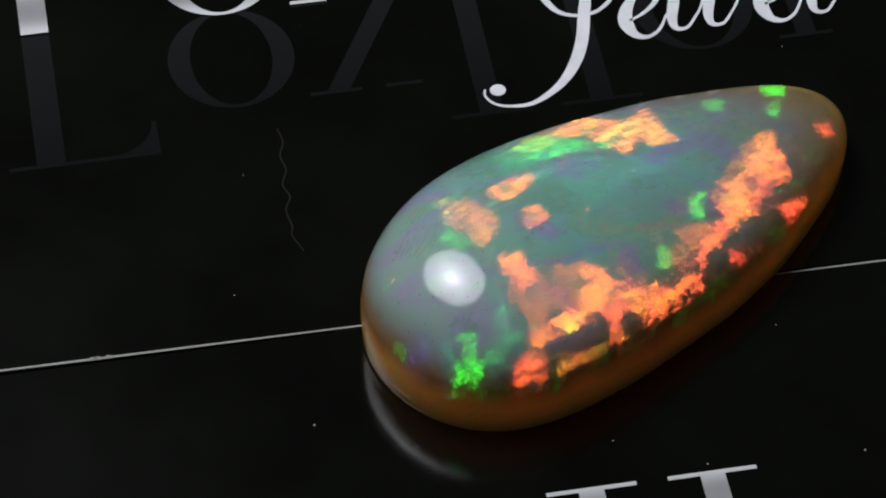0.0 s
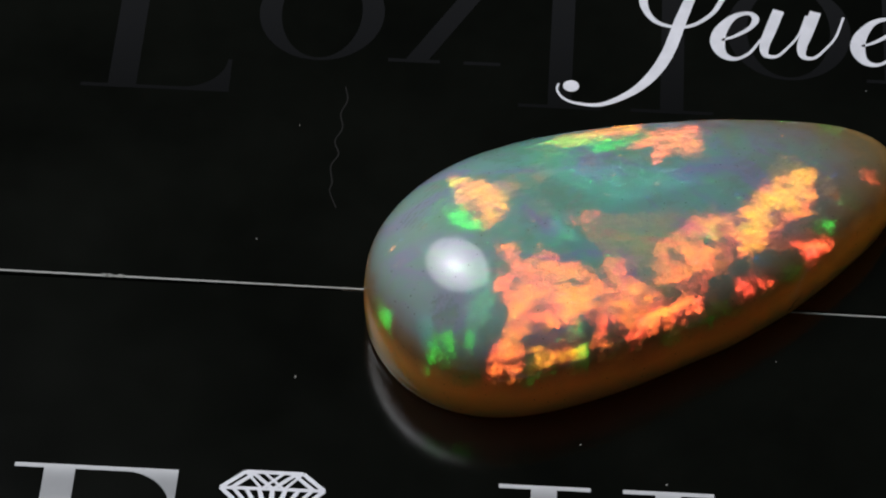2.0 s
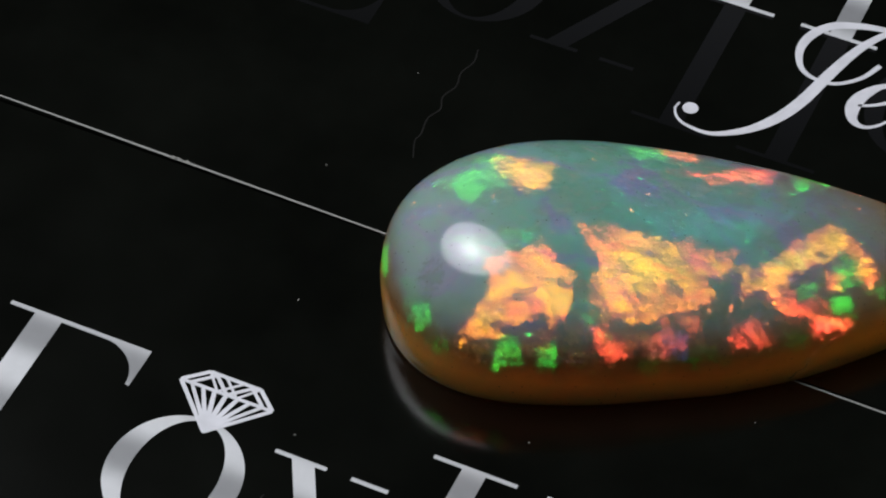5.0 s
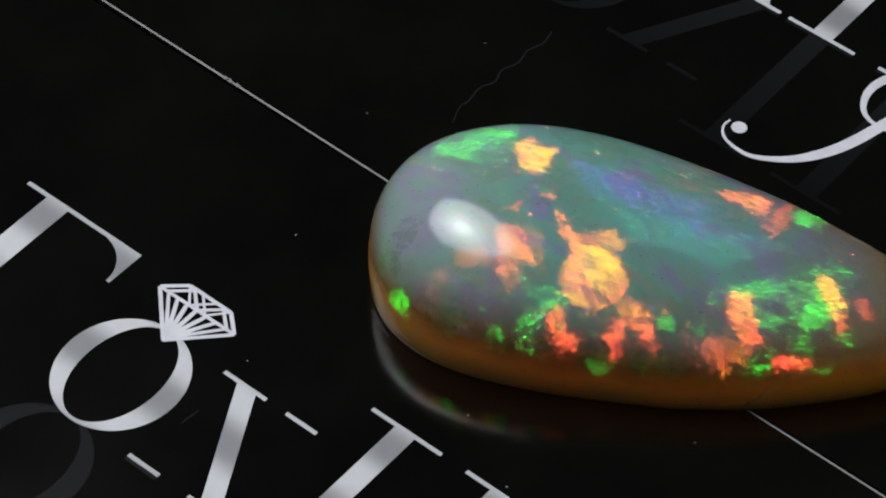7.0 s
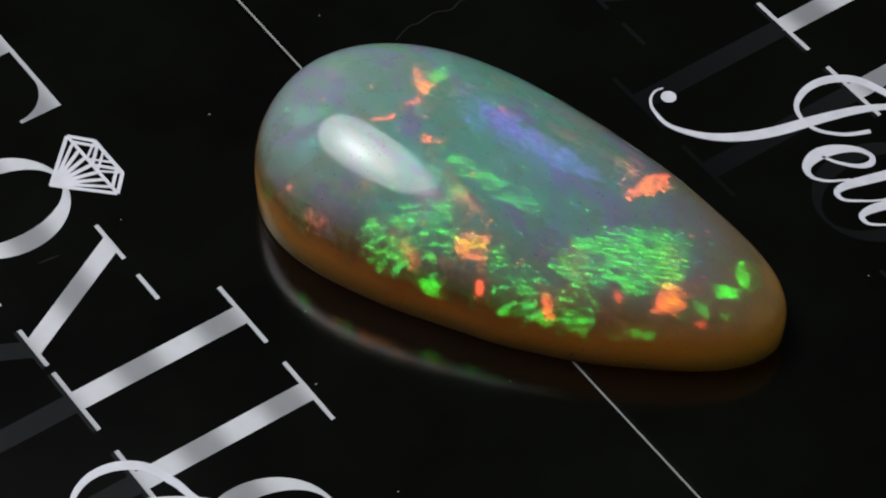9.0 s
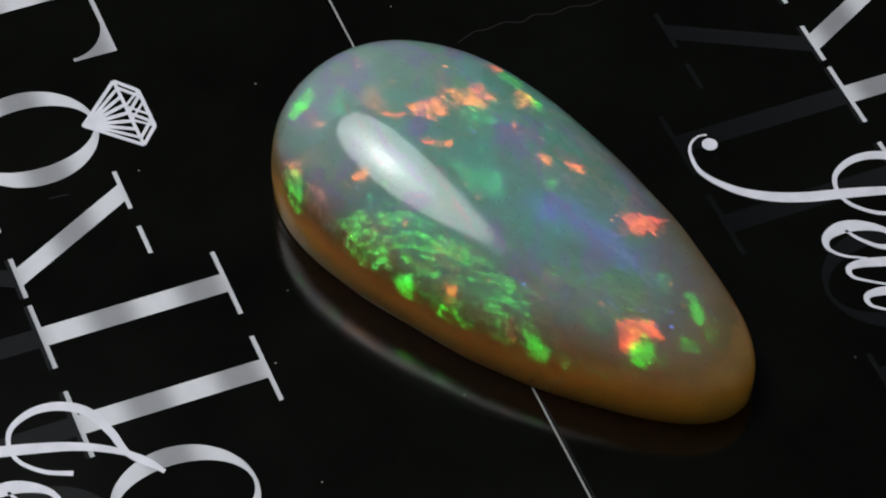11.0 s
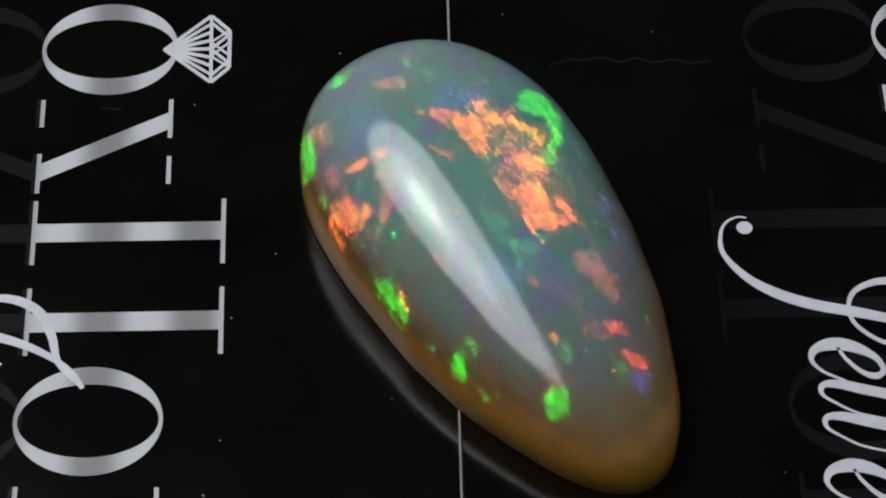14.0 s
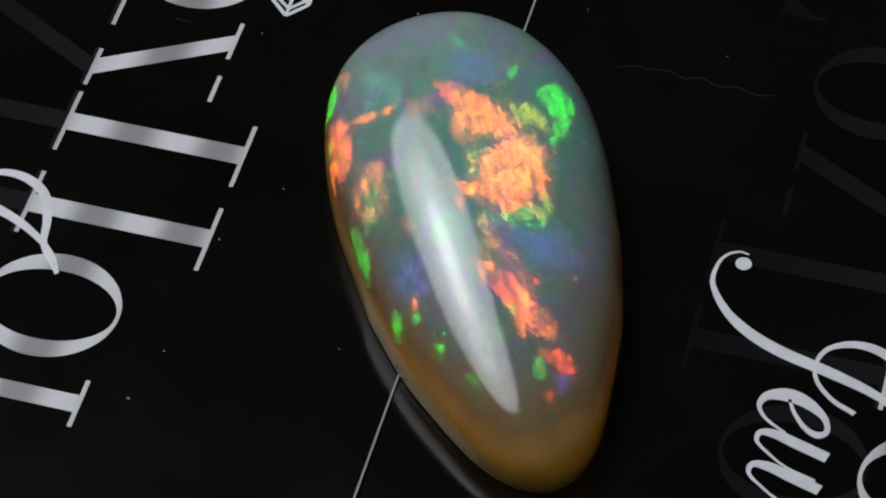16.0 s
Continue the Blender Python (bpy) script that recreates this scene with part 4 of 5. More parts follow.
    domain("rose", 12.0, 12.95, -7.7, -61.2, -3, -53.4, 3.6, -53.7, 1.7, -59.9, -6.6, -64.8)
    domain("gold", 12.0, 12.95, 32.2, -40.4, 36.2, -37, 36.2, -39.1)
    domain("green", 12.0, 12.95, 59.4, -18.7, 59.3, -15.6, 68.7, -13.4, 71.5, -14.9, 67.6, -18.3)
    domain("green", 12.0, 12.95, 75, -9.5, 80.9, -3.4, 81.5, -4.5)
    domain("red", 12.0, 12.95, 78.8, 13.6, 78.2, 18.9, 82.3, 23.2, 84.9, 21.6, 85.4, 16.2, 83.4, 12.9)
    domain("vivid_green", 12.0, 12.95, 87, 15.3, 83, 22, 87.4, 23.5, 94.6, 20.4, 92, 14.8)
    domain("green", 12.0, 12.95, 49.4, 33.9, 51.8, 40.2, 54.8, 36.2)
    domain("green", 12.0, 12.95, 73.8, 43.3, 80.9, 45.8, 86.6, 45.4, 84.1, 41.8)
    domain("rose", 12.0, 13.6, 27.8, 28.8, 33.6, 40.5, 46.2, 46, 41.6, 40.6)
    domain("violet", 12.0, 13.6, 73.6, 49.8, 80.5, 54.6, 84.3, 51.4)
    # about 14.5 s
    domain("vivid_green", 12.95, 15.0, -70.6, -67.1, -70.6, -58.2, -64.9, -59, -61.8, -64.3)
    domain("vivid_green", 12.95, 15.0, -50.5, -78.2, -44.9, -74.4, -28.2, -72.4, -33.8, -76.2)
    domain("green", 12.95, 15.0, -19, -71.4, -15, -68, -12.2, -67.9)
    domain("amber", 12.95, 15.0, -46.4, -74.5, -43.5, -67.6, -33.4, -66, -33.3, -70.4)
    domain("rose", 12.95, 15.0, -25.9, -71.1, -22.2, -64.3, -10.1, -59.4, -18, -68.6)
    domain("orange", 12.95, 15.0, -10.1, -67.2, -7.1, -59.3, 2.3, -50.3, 6.6, -54.4, 2, -61.1)
    domain("amber", 13.2, 15.0, -11.8, -47.8, -12.8, -42.5, 5.5, -40.7, 7.4, -44.8)
    domain("orange", 12.95, 15.2, -17.8, -58.1, -21.6, -44, -18.3, -45.9, -16.6, -54.4)
    domain("orange", 12.95, 15.0, -37.7, -30.8, -37.3, -18, -34.8, -12.6, -32.9, -5.1, -26.2, -2.8, -17.7, -4.7, -19, -11.1, -26.3, -14.5, -32.9, -22.1)
    domain("orange", 12.95, 15.0, -41.1, -9.6, -44.8, -5.4, -41.1, -1, -37.1, 1.2, -41.9, 7.5, -33.9, 6.6, -32.2, -0.8)
    domain("gold", 12.95, 15.0, -37.9, 4.4, -34.9, 9.8, -33.3, 14.1, -28.2, 20.6, -22.5, 17.5, -29.5, 12, -32.2, 5.6)
    domain("vivid_green", 12.95, 15.0, -48.9, 8.5, -58, 16, -54.9, 22.6, -43.7, 26.4, -27.1, 24.9, -15.4, 21.8, -17.1, 18.6, -31.8, 21.7, -42.8, 20.5, -40, 15.1, -42.7, 9.7)
    domain("orange", 12.95, 15.0, -0.1, -0.1, -3.3, 5.1, 0.1, 8.3, -5.4, 10.3, -4.1, 16.7, 3.3, 18.9, 4.2, 25.3, 12.8, 30, 13.7, 24.3, 19.4, 21.3, 18.3, 12.9, 15.1, 8.7, 7.4, 10.6, 3, 6.3)
    domain("orange", 12.95, 15.0, -15.5, 7, -18.1, 12.2, -15, 16.5, -9, 14.5, -10.5, 9.2)
    domain("orange", 12.95, 15.0, -19.6, -26.9, -16.9, -19.5, -13.1, -18.3)
    domain("vivid_green", 12.95, 15.0, 25.2, -48.4, 27.8, -44, 34.4, -40.6, 43.3, -36.4, 43.2, -38.2, 33.9, -43.8, 28.3, -47.2)
    domain("gold", 12.95, 15.0, 32.8, -39.6, 41.9, -35.7, 38.8, -38.3)
    domain("vivid_green", 12.95, 15.0, 63.2, -19.7, 63.3, -16.7, 70.4, -15.3, 67.7, -18.9)
    domain("green", 12.95, 15.0, 58.9, -14.8, 61.7, -11, 68.5, -11.4)
    domain("green", 12.95, 15.0, 74.6, -10.1, 80.1, -5.4, 78.6, -7.9)
    domain("dim_green", 12.95, 15.0, 51.6, -31.5, 56.8, -26.1, 57.5, -27.2)
    domain("vivid_green", 12.95, 15.0, 88.5, 14.6, 83.8, 17.5, 85.4, 22.9, 94.2, 22.8, 93.7, 17.2)
    domain("dim_green", 12.95, 15.0, 67.2, 21.1, 69.3, 24.2, 75.6, 24.7, 74.6, 21.3)
    domain("red", 13.2, 15.0, 57.5, 38, 57.1, 44.6, 61.4, 46.7, 62.2, 41.5)
    domain("red", 13.2, 15.0, 68.9, 45.1, 70.2, 52.9, 75.4, 55, 75.4, 46.8)
    domain("green", 13.2, 15.0, 71.9, 41.6, 77.9, 45.8, 79.4, 43.7)
    domain("gold", 12.95, 15.0, 62.9, 15.9, 64, 20, 67.2, 19.1)
    domain("rose", 12.95, 15.0, 28.1, 27.7, 26.4, 38.1, 37.9, 42.4, 37.8, 34)
    domain("amber", 13.5, 15.0, 9.4, -51.1, 10.5, -46.8, 14.6, -47.7)
    domain("amber", 13.5, 15.0, 27.4, -26.2, 29.5, -19.9, 34.5, -20.8)
    domain("broken_green", 12.95, 15.0, 25.2, 0.6, 21.4, 17.1, 31.5, 13.2)
    domain("violet", 12.95, 15.2, 80, 46.8, 76.1, 53, 85.5, 52)
    domain("blue", 12.95, 15.2, -46.2, -56.9, -41.3, -43.8, -25.6, -45.2, -27, -58.1)
    # about 15.5 s
    domain("orange", 15.0, 18, -35.8, -30.8, -35.9, -19.9, -33.1, -12.9, -29.9, -3.6, -23.7, 3.9, -19.3, 3.6, -18.5, -3.8, -12.9, -10.3, -19, -13.6, -23.2, -20.8, -29.5, -24.2)
    domain("rose", 15.0, 18, -24.5, -40.6, -28.7, -31.6, -22.4, -27.1, -16.8, -33.6)
    domain("orange", 15.0, 18, -1.2, -3.9, -10, -0.1, -17.1, 9.4, -10.8, 18, -4.8, 23.4, 3.8, 22.6, 11.4, 16.5, 17.4, 13.3, 14.2, 6.3, 7.7, 2)
    domain("orange", 15.0, 18, 9.4, -7.3, 6.1, -2.6, 9.8, 3.4, 13.2, 1.9, 13.8, -4.3)
    domain("orange", 15.0, 18, 16.3, -8.5, 16.3, -4.9, 20.6, -5.2)
    domain("lime", 15.0, 18, -32, 2.5, -37.4, 8.1, -34.2, 14.1, -27.2, 18.5, -27, 12, -27.2, 5.5)
    domain("vivid_green", 15.0, 18, -47.7, 8.6, -55.1, 15.1, -49.7, 22.6, -43.3, 24.3, -25.3, 23.2, -22.2, 20.5, -35.7, 19.3, -41, 11.9)
    domain("broken_green", 15.0, 18, 22.1, 3.5, 16.2, 13.1, 8.4, 24.5, 17.5, 28.2, 22.2, 22.6, 23.2, 10.1)
    domain("red", 15.0, 15.7, 40.4, 6.8, 41.7, 13.4, 44.1, 12.7)
    domain("red", 15.0, 15.7, 61.2, 30.4, 57.9, 34, 58.2, 43.4, 61.9, 42, 65.4, 36.3, 65.4, 32.1)
    domain("red", 15.0, 18, 71.2, 40.4, 67.6, 47.1, 70.4, 51.7, 75.1, 54.6, 76.6, 49.6, 74.6, 44.1)
    domain("red", 15.0, 18, 86.6, 45.7, 86.3, 48.1, 90.2, 48.4)
    domain("green", 15.0, 18, 75, 39, 74.9, 43.1, 82.8, 43.4, 81.5, 40.1)
    domain("green", 15.0, 18, 56.1, 22.2, 56.1, 27.4, 61, 26.2)
    domain("vivid_green", 15.0, 18, 74.8, -1, 75.3, 2.9, 78.3, 2.4)
    domain("green", 15.0, 15.8, 86.3, 15.2, 85.3, 21.2, 91.1, 21.2)
    domain("dim_green", 15.0, 18, 67.8, 19.1, 68.1, 24.3, 73.6, 24.2)
    domain("green", 15.0, 18, -52.3, -6.5, -55.2, -1.5, -47.3, -2.3)
    domain("dim_green", 15.0, 18, -68, -35.8, -57.6, -21.7, -56.8, -24.9)
    domain("vivid_green", 15.0, 18, -40, -75.9, -46.4, -75.5, -27.4, -71, -29.7, -74.3)
    domain("green", 15.0, 18, -18.9, -71.2, -13.9, -67.8, -10.6, -67.6)
    domain("amber", 15.0, 18, -49.1, -74.4, -45.1, -69, -35.2, -68.1)
    domain("orange", 15.0, 18, -23.3, -70.6, -19, -63.6, -12.3, -58.5, -3, -55.9, 3.9, -57.9, -1.1, -63.5, -10.3, -66.4)
    domain("orange", 15.2, 18, -17.7, -58.2, -22.1, -44.4, -19, -46, -16.4, -54.2)
    domain("amber", 15.0, 18, 6.8, -50.7, 7.3, -46.2, 19.9, -44.8, 17.6, -48.1)
    domain("amber", 15.0, 18, 2.2, -46.2, 3.1, -40.6, 16, -39.1)
    domain("amber", 15.0, 18, 19.4, -43.8, 20.9, -39.2, 26.7, -38.5)
    domain("green", 15.0, 18, 23.7, -48.5, 28.1, -44.3, 39.3, -37.8, 45.8, -35.5, 37.9, -41.5, 29.9, -46.3)
    domain("green", 15.0, 18, 60, -22, 62.7, -17.3, 68.5, -17.2, 65.7, -19.9)
    domain("orange", 15.0, 18, 57.5, -15.1, 58.6, -12.4, 62.4, -11.7)
    domain("green", 15.0, 18, 62.6, -13.1, 63.6, -9.8, 68.6, -10.9)
    domain("amber", 15.0, 18, 27, -27.3, 28.5, -21.7, 32.7, -22)
    domain("blue", 15.0, 18, 41.9, -26.6, 39.4, -14.4, 58, -8.7, 56.2, -19.6)
    domain("rose", 15.0, 15.7, 35.1, 3.8, 49.1, 31.4, 51.4, 27.6, 40.1, 8.9)
    # about 16 s
    domain("orange", 15.7, 18.3, 40, 5.6, 42, 12.9, 48, 18.9, 52.7, 28, 60.2, 35.5, 65.2, 35.6, 66.9, 30.5, 60.6, 26.6, 53.1, 18, 47.6, 9.8)
    domain("orange", 15.7, 18.3, 10.3, -10.2, 8.6, -2.7, 12.5, 2.9, 14.6, -5.7)
    domain("amber", 15.7, 18.3, 2.6, -5.4, -2.8, 3.5, -0.8, 13.2, 6.9, 15.2, 10, 2.3)
    # about 15.5 s
    domain("amber", 15.0, 18, -28.5, -3.4, -20.4, 6.7, -19.7, 15.4, -14.9, 20.6, -13.1, 5.8, -15.9, -3.3)
    domain("amber", 15.0, 18, -21.7, -21.6, -19, -13.6, -10.4, -9.8, -13, -17.8)
    domain("dim_green", 15.0, 18, 24.2, -17.2, 22.5, -7, 32.2, -1, 35.1, -10.9)
    domain("dim_green", 15.0, 18, 22.5, 1.5, 22.7, 6.8, 31, 7.2)
    domain("dim_green", 15.0, 18, -10.6, -8.8, -10.7, -2.4, 5.9, -1.5, 6.8, -6.7)
    domain("green", 15.0, 18, 2.9, 24.6, 9.1, 28.9, 17.9, 27.2, 11.7, 22.9)
    domain("teal", 15.0, 18, -40.2, -62.4, -39.7, -46.8, -23.2, -41.4, -21.1, -54.1)
    domain("blue", 15.0, 18, 25.1, 12.5, 17.2, 34.5, 27.8, 44.8, 35.1, 29)
    domain("blue", 15.0, 18, -52.6, -29.6, -60.2, -13.4, -45, -8.5, -38.4, -22.5)
    domain("violet", 15.0, 18, 79.4, 47, 77.1, 52.8, 83.4, 51.8)
    domain("orange", 15.2, 18, 43.1, 17.8, 43.3, 22, 52, 29.8, 52.8, 26.8)
    domain("red", 15.0, 18, 41.3, 29, 43.8, 32.6, 45.6, 30.8)
    domain("orange", 15.0, 18, 46.7, 22.6, 48, 27, 53.3, 33.2, 55.4, 30.4)
    domain("dim_green", 15.0, 18, 13.7, -47.1, 14.5, -41.6, 28.5, -35.6, 28.4, -41)
    # about 14.5 s
    domain("dim_green", 12.95, 15.0, -2.3, -35.7, -3.8, -29.5, 14.6, -26.7, 11.4, -33.1)
    domain("amber", 12.95, 15.0, 12.6, -37.2, 12.5, -33.1, 17.5, -33.9)
    domain("blue", 12.95, 15.0, -51.9, -24.9, -51.7, -3.4, -38.8, -5.3, -39.9, -22.4)
    domain("green", 12.95, 15.0, -69.9, -37.5, -67.4, -31.9, -63.7, -34)
    domain("amber", 12.95, 15.0, -57.3, -47.7, -57.2, -38, -52.1, -35.7, -53.2, -44.3)
    domain("dim_green", 12.95, 15.0, -63.6, -30.7, -60.3, -23.1, -55.1, -25)
    domain("rose", 12.95, 15.0, 37.8, 34, 42.2, 44.5, 47.9, 42.4)
    domain("violet", 12.95, 15.0, -7, 38, -5.9, 44.5, 5.2, 42.3)
    domain("dim_green", 12.95, 15.0, 11.3, -8.1, 15.7, 2.4, 22.9, 0.5)
    domain("blue", 12.95, 15.0, 31.8, -7.5, 36.4, 9.2, 47.7, 5.3, 42.6, -7.1)
    # about 12.5 s
    domain("blue", 12.0, 12.95, -50.2, -60.4, -44.1, -50.6, -31.6, -53.1, -37.1, -61.8)
    domain("blue", 12.0, 12.95, 30.9, 15.1, 36.8, 31, 56.1, 26.3, 49.9, 15)
    domain("dim_green", 12.0, 12.95, -16.6, 11, 8.1, 20.5, 15.8, 14.4)
    domain("green", 12.0, 12.95, -27.9, -9.3, -25.4, 2.1, -23.5, -2.7)
    domain("rose", 12.0, 12.95, -78, -50.7, -70.5, -45.4, -68.1, -48.1)
    domain("dim_green", 12.0, 12.95, -59.3, -21.2, -54.2, -9.1, -45.1, -15.4)
    domain("amber", 12.0, 12.95, -16, -46.5, -12.1, -42.9, -6.1, -45.3)
    # about 11.5 s
    domain("dim_green", 10.4, 12.0, -9.8, -19.6, 6.5, -1.8, 14.9, -9.4, 3.7, -19.5)
    domain("blue", 10.4, 12.0, 16.1, 4.2, 24.8, 19.9, 36.3, 11, 28.1, -0)
    domain("amber", 10.4, 12.0, -63.3, -62.5, -49.7, -58.3, -49.2, -60.8)
    domain("dim_green", 10.4, 12.0, -59.8, -57.5, -59.5, -48, -49.4, -48.9, -49.4, -56)
    # about 8.5 s
    domain("teal", 8.0, 10.4, -24.4, -34.5, -4, -25.2, -1.3, -33.1, -15.3, -38.9)
    domain("dim_green", 8.0, 10.4, -8.6, -32.9, 7.4, -25.9, 8.1, -32.2)
    # about 2 s
    domain("dim_green", 1.5, 4.8, -27.5, -20.9, -18.4, -30.5, -27, -34.4)
    domain("teal", -1.5, 4.8, -37.2, 4.1, 7.1, 13.3, 29.5, 8.3, -5.8, -11.6)
    domain("dim_green", -1.5, 2.0, -42.2, 22.6, -28.9, 26.6, -19.7, 15, -37.3, 8)
    # about 15.5 s
    domain("flecked_orange", 15.0, 18, -33.6, -24.9, -31.2, -3.9, -23.3, 10.5, -18.6, 22.1, -1.1, 27.2, 15.4, 26.8, 20.4, 11.7, 15.5, 0.2, -0.6, -7, -12, -15.5)
    domain("flecked_orange", 15.0, 18, 4.8, -51.1, 3.1, -40.6, 23, -34.5, 26.5, -41.4, 18.8, -47.2)
    domain("flecked_orange", 15.0, 18, 22.1, 3.5, 26.9, 15, 52.4, 36.2, 63.1, 46.3, 65.9, 38.5, 51.2, 23.4, 33.6, 5.6)
    # about 14.5 s
    domain("flecked_orange", 12.95, 15.0, -38.1, -9.5, -31, 12, -18.1, 25, 13.2, 30.6, 19.5, 12.9, 1.2, -0, -18.7, -9)


def smoothstep(a, b, v):
    s = np.clip((v - a) / (b - a), 0, 1)
    return s * s * (3 - 2 * s)


def opal_material():
    m, nodes, links, b = material("precious_opal")
    co = nodes.new("ShaderNodeTexCoord")
    sep = nodes.new("ShaderNodeSeparateXYZ")
    links.new(co.outputs["Object"], sep.inputs[0])
    warp = node(nodes, "ShaderNodeTexNoise", Scale=260.0, Detail=4.0, Roughness=0.6)
    links.new(co.outputs["Object"], warp.inputs["Vector"])
    # honey-coloured base layer, grading into the milky blue-grey upper stone
    lift = node(nodes, "ShaderNodeMath")
    lift.operation = "MULTIPLY_ADD"
    lift.inputs[1].default_value = 1.0 / (0.062 * S)
    links.new(sep.outputs["Z"], lift.inputs[0])
    soft = node(nodes, "ShaderNodeMath")
    soft.operation = "MULTIPLY_ADD"
    soft.inputs[1].default_value, soft.inputs[2].default_value = 0.22, -0.11
    links.new(warp.outputs["Fac"], soft.inputs[0])
    # the base layer lies aslant and thickens a little towards the tip
    slant = node(nodes, "ShaderNodeMapRange")
    slant.inputs["From Min"].default_value, slant.inputs["From Max"].default_value = 0.035 * S, 0.115 * S
    slant.inputs["To Max"].default_value = -0.03
    along = nodes.new("ShaderNodeVectorMath")
    along.operation = "DOT_PRODUCT"
    along.inputs[1].default_value = (0.87, 0.5, 0.0)
    links.new(co.outputs["Object"], along.inputs[0])
    links.new(along.outputs["Value"], slant.inputs["Value"])
    sum_ = node(nodes, "ShaderNodeMath")
    links.new(soft.outputs[0], sum_.inputs[0])
    links.new(slant.outputs["Result"], sum_.inputs[1])
    links.new(sum_.outputs[0], lift.inputs[2])
    depth = ramp(nodes, [(0.05, (0.90, 0.41, 0.10)), (0.22, (0.80, 0.36, 0.09)), (0.40, (0.22, 0.125, 0.05)),
                         (0.56, (0.17, 0.17, 0.15)), (0.85, (0.18, 0.30, 0.28))])
    links.new(lift.outputs[0], depth.inputs["Fac"])
    # drifting green, violet and blue clouds within the stone
    cloud = node(nodes, "ShaderNodeTexNoise", Scale=250.0, Detail=6.0, Roughness=0.6, Distortion=0.7)
    lay = node(nodes, "ShaderNodeMapping", Rotation=(0, 0, -0.42), Scale=(0.9, 1.5, 1.2))  # the silica lies in streaks
    links.new(co.outputs["Object"], lay.inputs["Vector"])
    links.new(lay.outputs["Vector"], cloud.inputs["Vector"])
    hue = ramp(nodes, [(0.29, (0.33, 0.25, 0.37)), (0.40, (0.19, 0.22, 0.43)), (0.48, (0.14, 0.32, 0.32)),
                       (0.60, (0.10, 0.34, 0.26)), (0.72, (0.31, 0.28, 0.31))])
    links.new(cloud.outputs["Fac"], hue.inputs["Fac"])
    high = nodes.new("ShaderNodeMapRange")
    high.inputs["From Min"].default_value, high.inputs["From Max"].default_value = 0.50, 0.74
    high.inputs["To Max"].default_value = 0.72
    links.new(lift.outputs[0], high.inputs["Value"])
    mix = nodes.new("ShaderNodeMix")
    mix.data_type = "RGBA"
    links.new(high.outputs["Result"], mix.inputs["Factor"])
    links.new(depth.outputs["Color"], mix.inputs["A"])
    links.new(hue.outputs["Color"], mix.inputs["B"])
    # milkier, greyer stone at the blunt end
    blunt = node(nodes, "ShaderNodeMapRange")
    blunt.inputs["From Min"].default_value, blunt.inputs["From Max"].default_value = -0.035 * S, -0.085 * S
    blunt.inputs["To Max"].default_value = 0.6
    links.new(along.outputs["Value"], blunt.inputs["Value"])
    upper = node(nodes, "ShaderNodeMath")
    upper.operation = "MULTIPLY"
    links.new(blunt.outputs["Result"], upper.inputs[0])
    links.new(high.outputs["Result"], upper.inputs[1])
    milk = nodes.new("ShaderNodeMix")
    milk.data_type = "RGBA"
    milk.inputs["B"].default_value = (0.30, 0.285, 0.30, 1)
    links.new(upper.outputs[0], milk.inputs["Factor"])
    links.new(mix.outputs["Result"], milk.inputs["A"])
    # tiny dark pits
    pits = node(nodes, "ShaderNodeTexVoronoi", Scale=2300.0, Randomness=1.0)
    links.new(co.outputs["Object"], pits.inputs["Vector"])
    dot = nodes.new("ShaderNodeMapRange")
    dot.inputs["From Min"].default_value, dot.inputs["From Max"].default_value = 0.06, 0.12
    links.new(pits.outputs["Distance"], dot.inputs["Value"])
    speck = nodes.new("ShaderNodeMix")
    speck.data_type, speck.blend_type = "RGBA", "MULTIPLY"
    speck.inputs["Factor"].default_value = 0.6
    links.new(milk.outputs["Result"], speck.inputs["A"])
    links.new(dot.outputs["Result"], speck.inputs["B"])
    cover = nodes.new("ShaderNodeAttribute")
    cover.attribute_name = "domain_cover"
    stone = nodes.new("ShaderNodeMix")  # ordered domains scatter less of the milky light
    stone.data_type = "RGBA"
    stone.inputs["B"].default_value = (0.07, 0.07, 0.06, 1)
    links.new(cover.outputs["Fac"], stone.inputs["Factor"])
    links.new(speck.outputs["Result"], stone.inputs["A"])
    links.new(stone.outputs["Result"], b.inputs["Base Color"])
    b.inputs["Roughness"].default_value, b.inputs["IOR"].default_value = 0.095, 1.52
    b.inputs["Subsurface Weight"].default_value = 0.85
    b.inputs["Subsurface Radius"].default_value = (1.0, 0.62, 0.38)
    b.inputs["Subsurface Scale"].default_value = 0.021
    # the play of colour: ordered silica domains that mirror one hue, each tilted its own way
    total = b.outputs[0]
    for layer in PLAY:
        tint = nodes.new("ShaderNodeAttribute")
        tint.attribute_name = layer + "_tint"
        tilt = nodes.new("ShaderNodeAttribute")
        tilt.attribute_name = layer + "_tilt"
        turn = nodes.new("ShaderNodeVectorTransform")
        turn.vector_type, turn.convert_from, turn.convert_to = "NORMAL", "OBJECT", "WORLD"
        links.new(tilt.outputs["Vector"], turn.inputs[0])
        mirror = node(nodes, "ShaderNodeBsdfAnisotropic", Roughness=0.078)
        links.new(tint.outputs["Color"], mirror.inputs["Color"])
        links.new(turn.outputs[0], mirror.inputs["Normal"])
        both = nodes.new("ShaderNodeAddShader")
        links.new(total, both.inputs[0])
        links.new(mirror.outputs[0], both.inputs[1])
        total = both.outputs[0]
    links.new(total, nodes["Material Output"].inputs["Surface"])
    return m


FLASH = 1.25  # how much of the lamp the domains send back
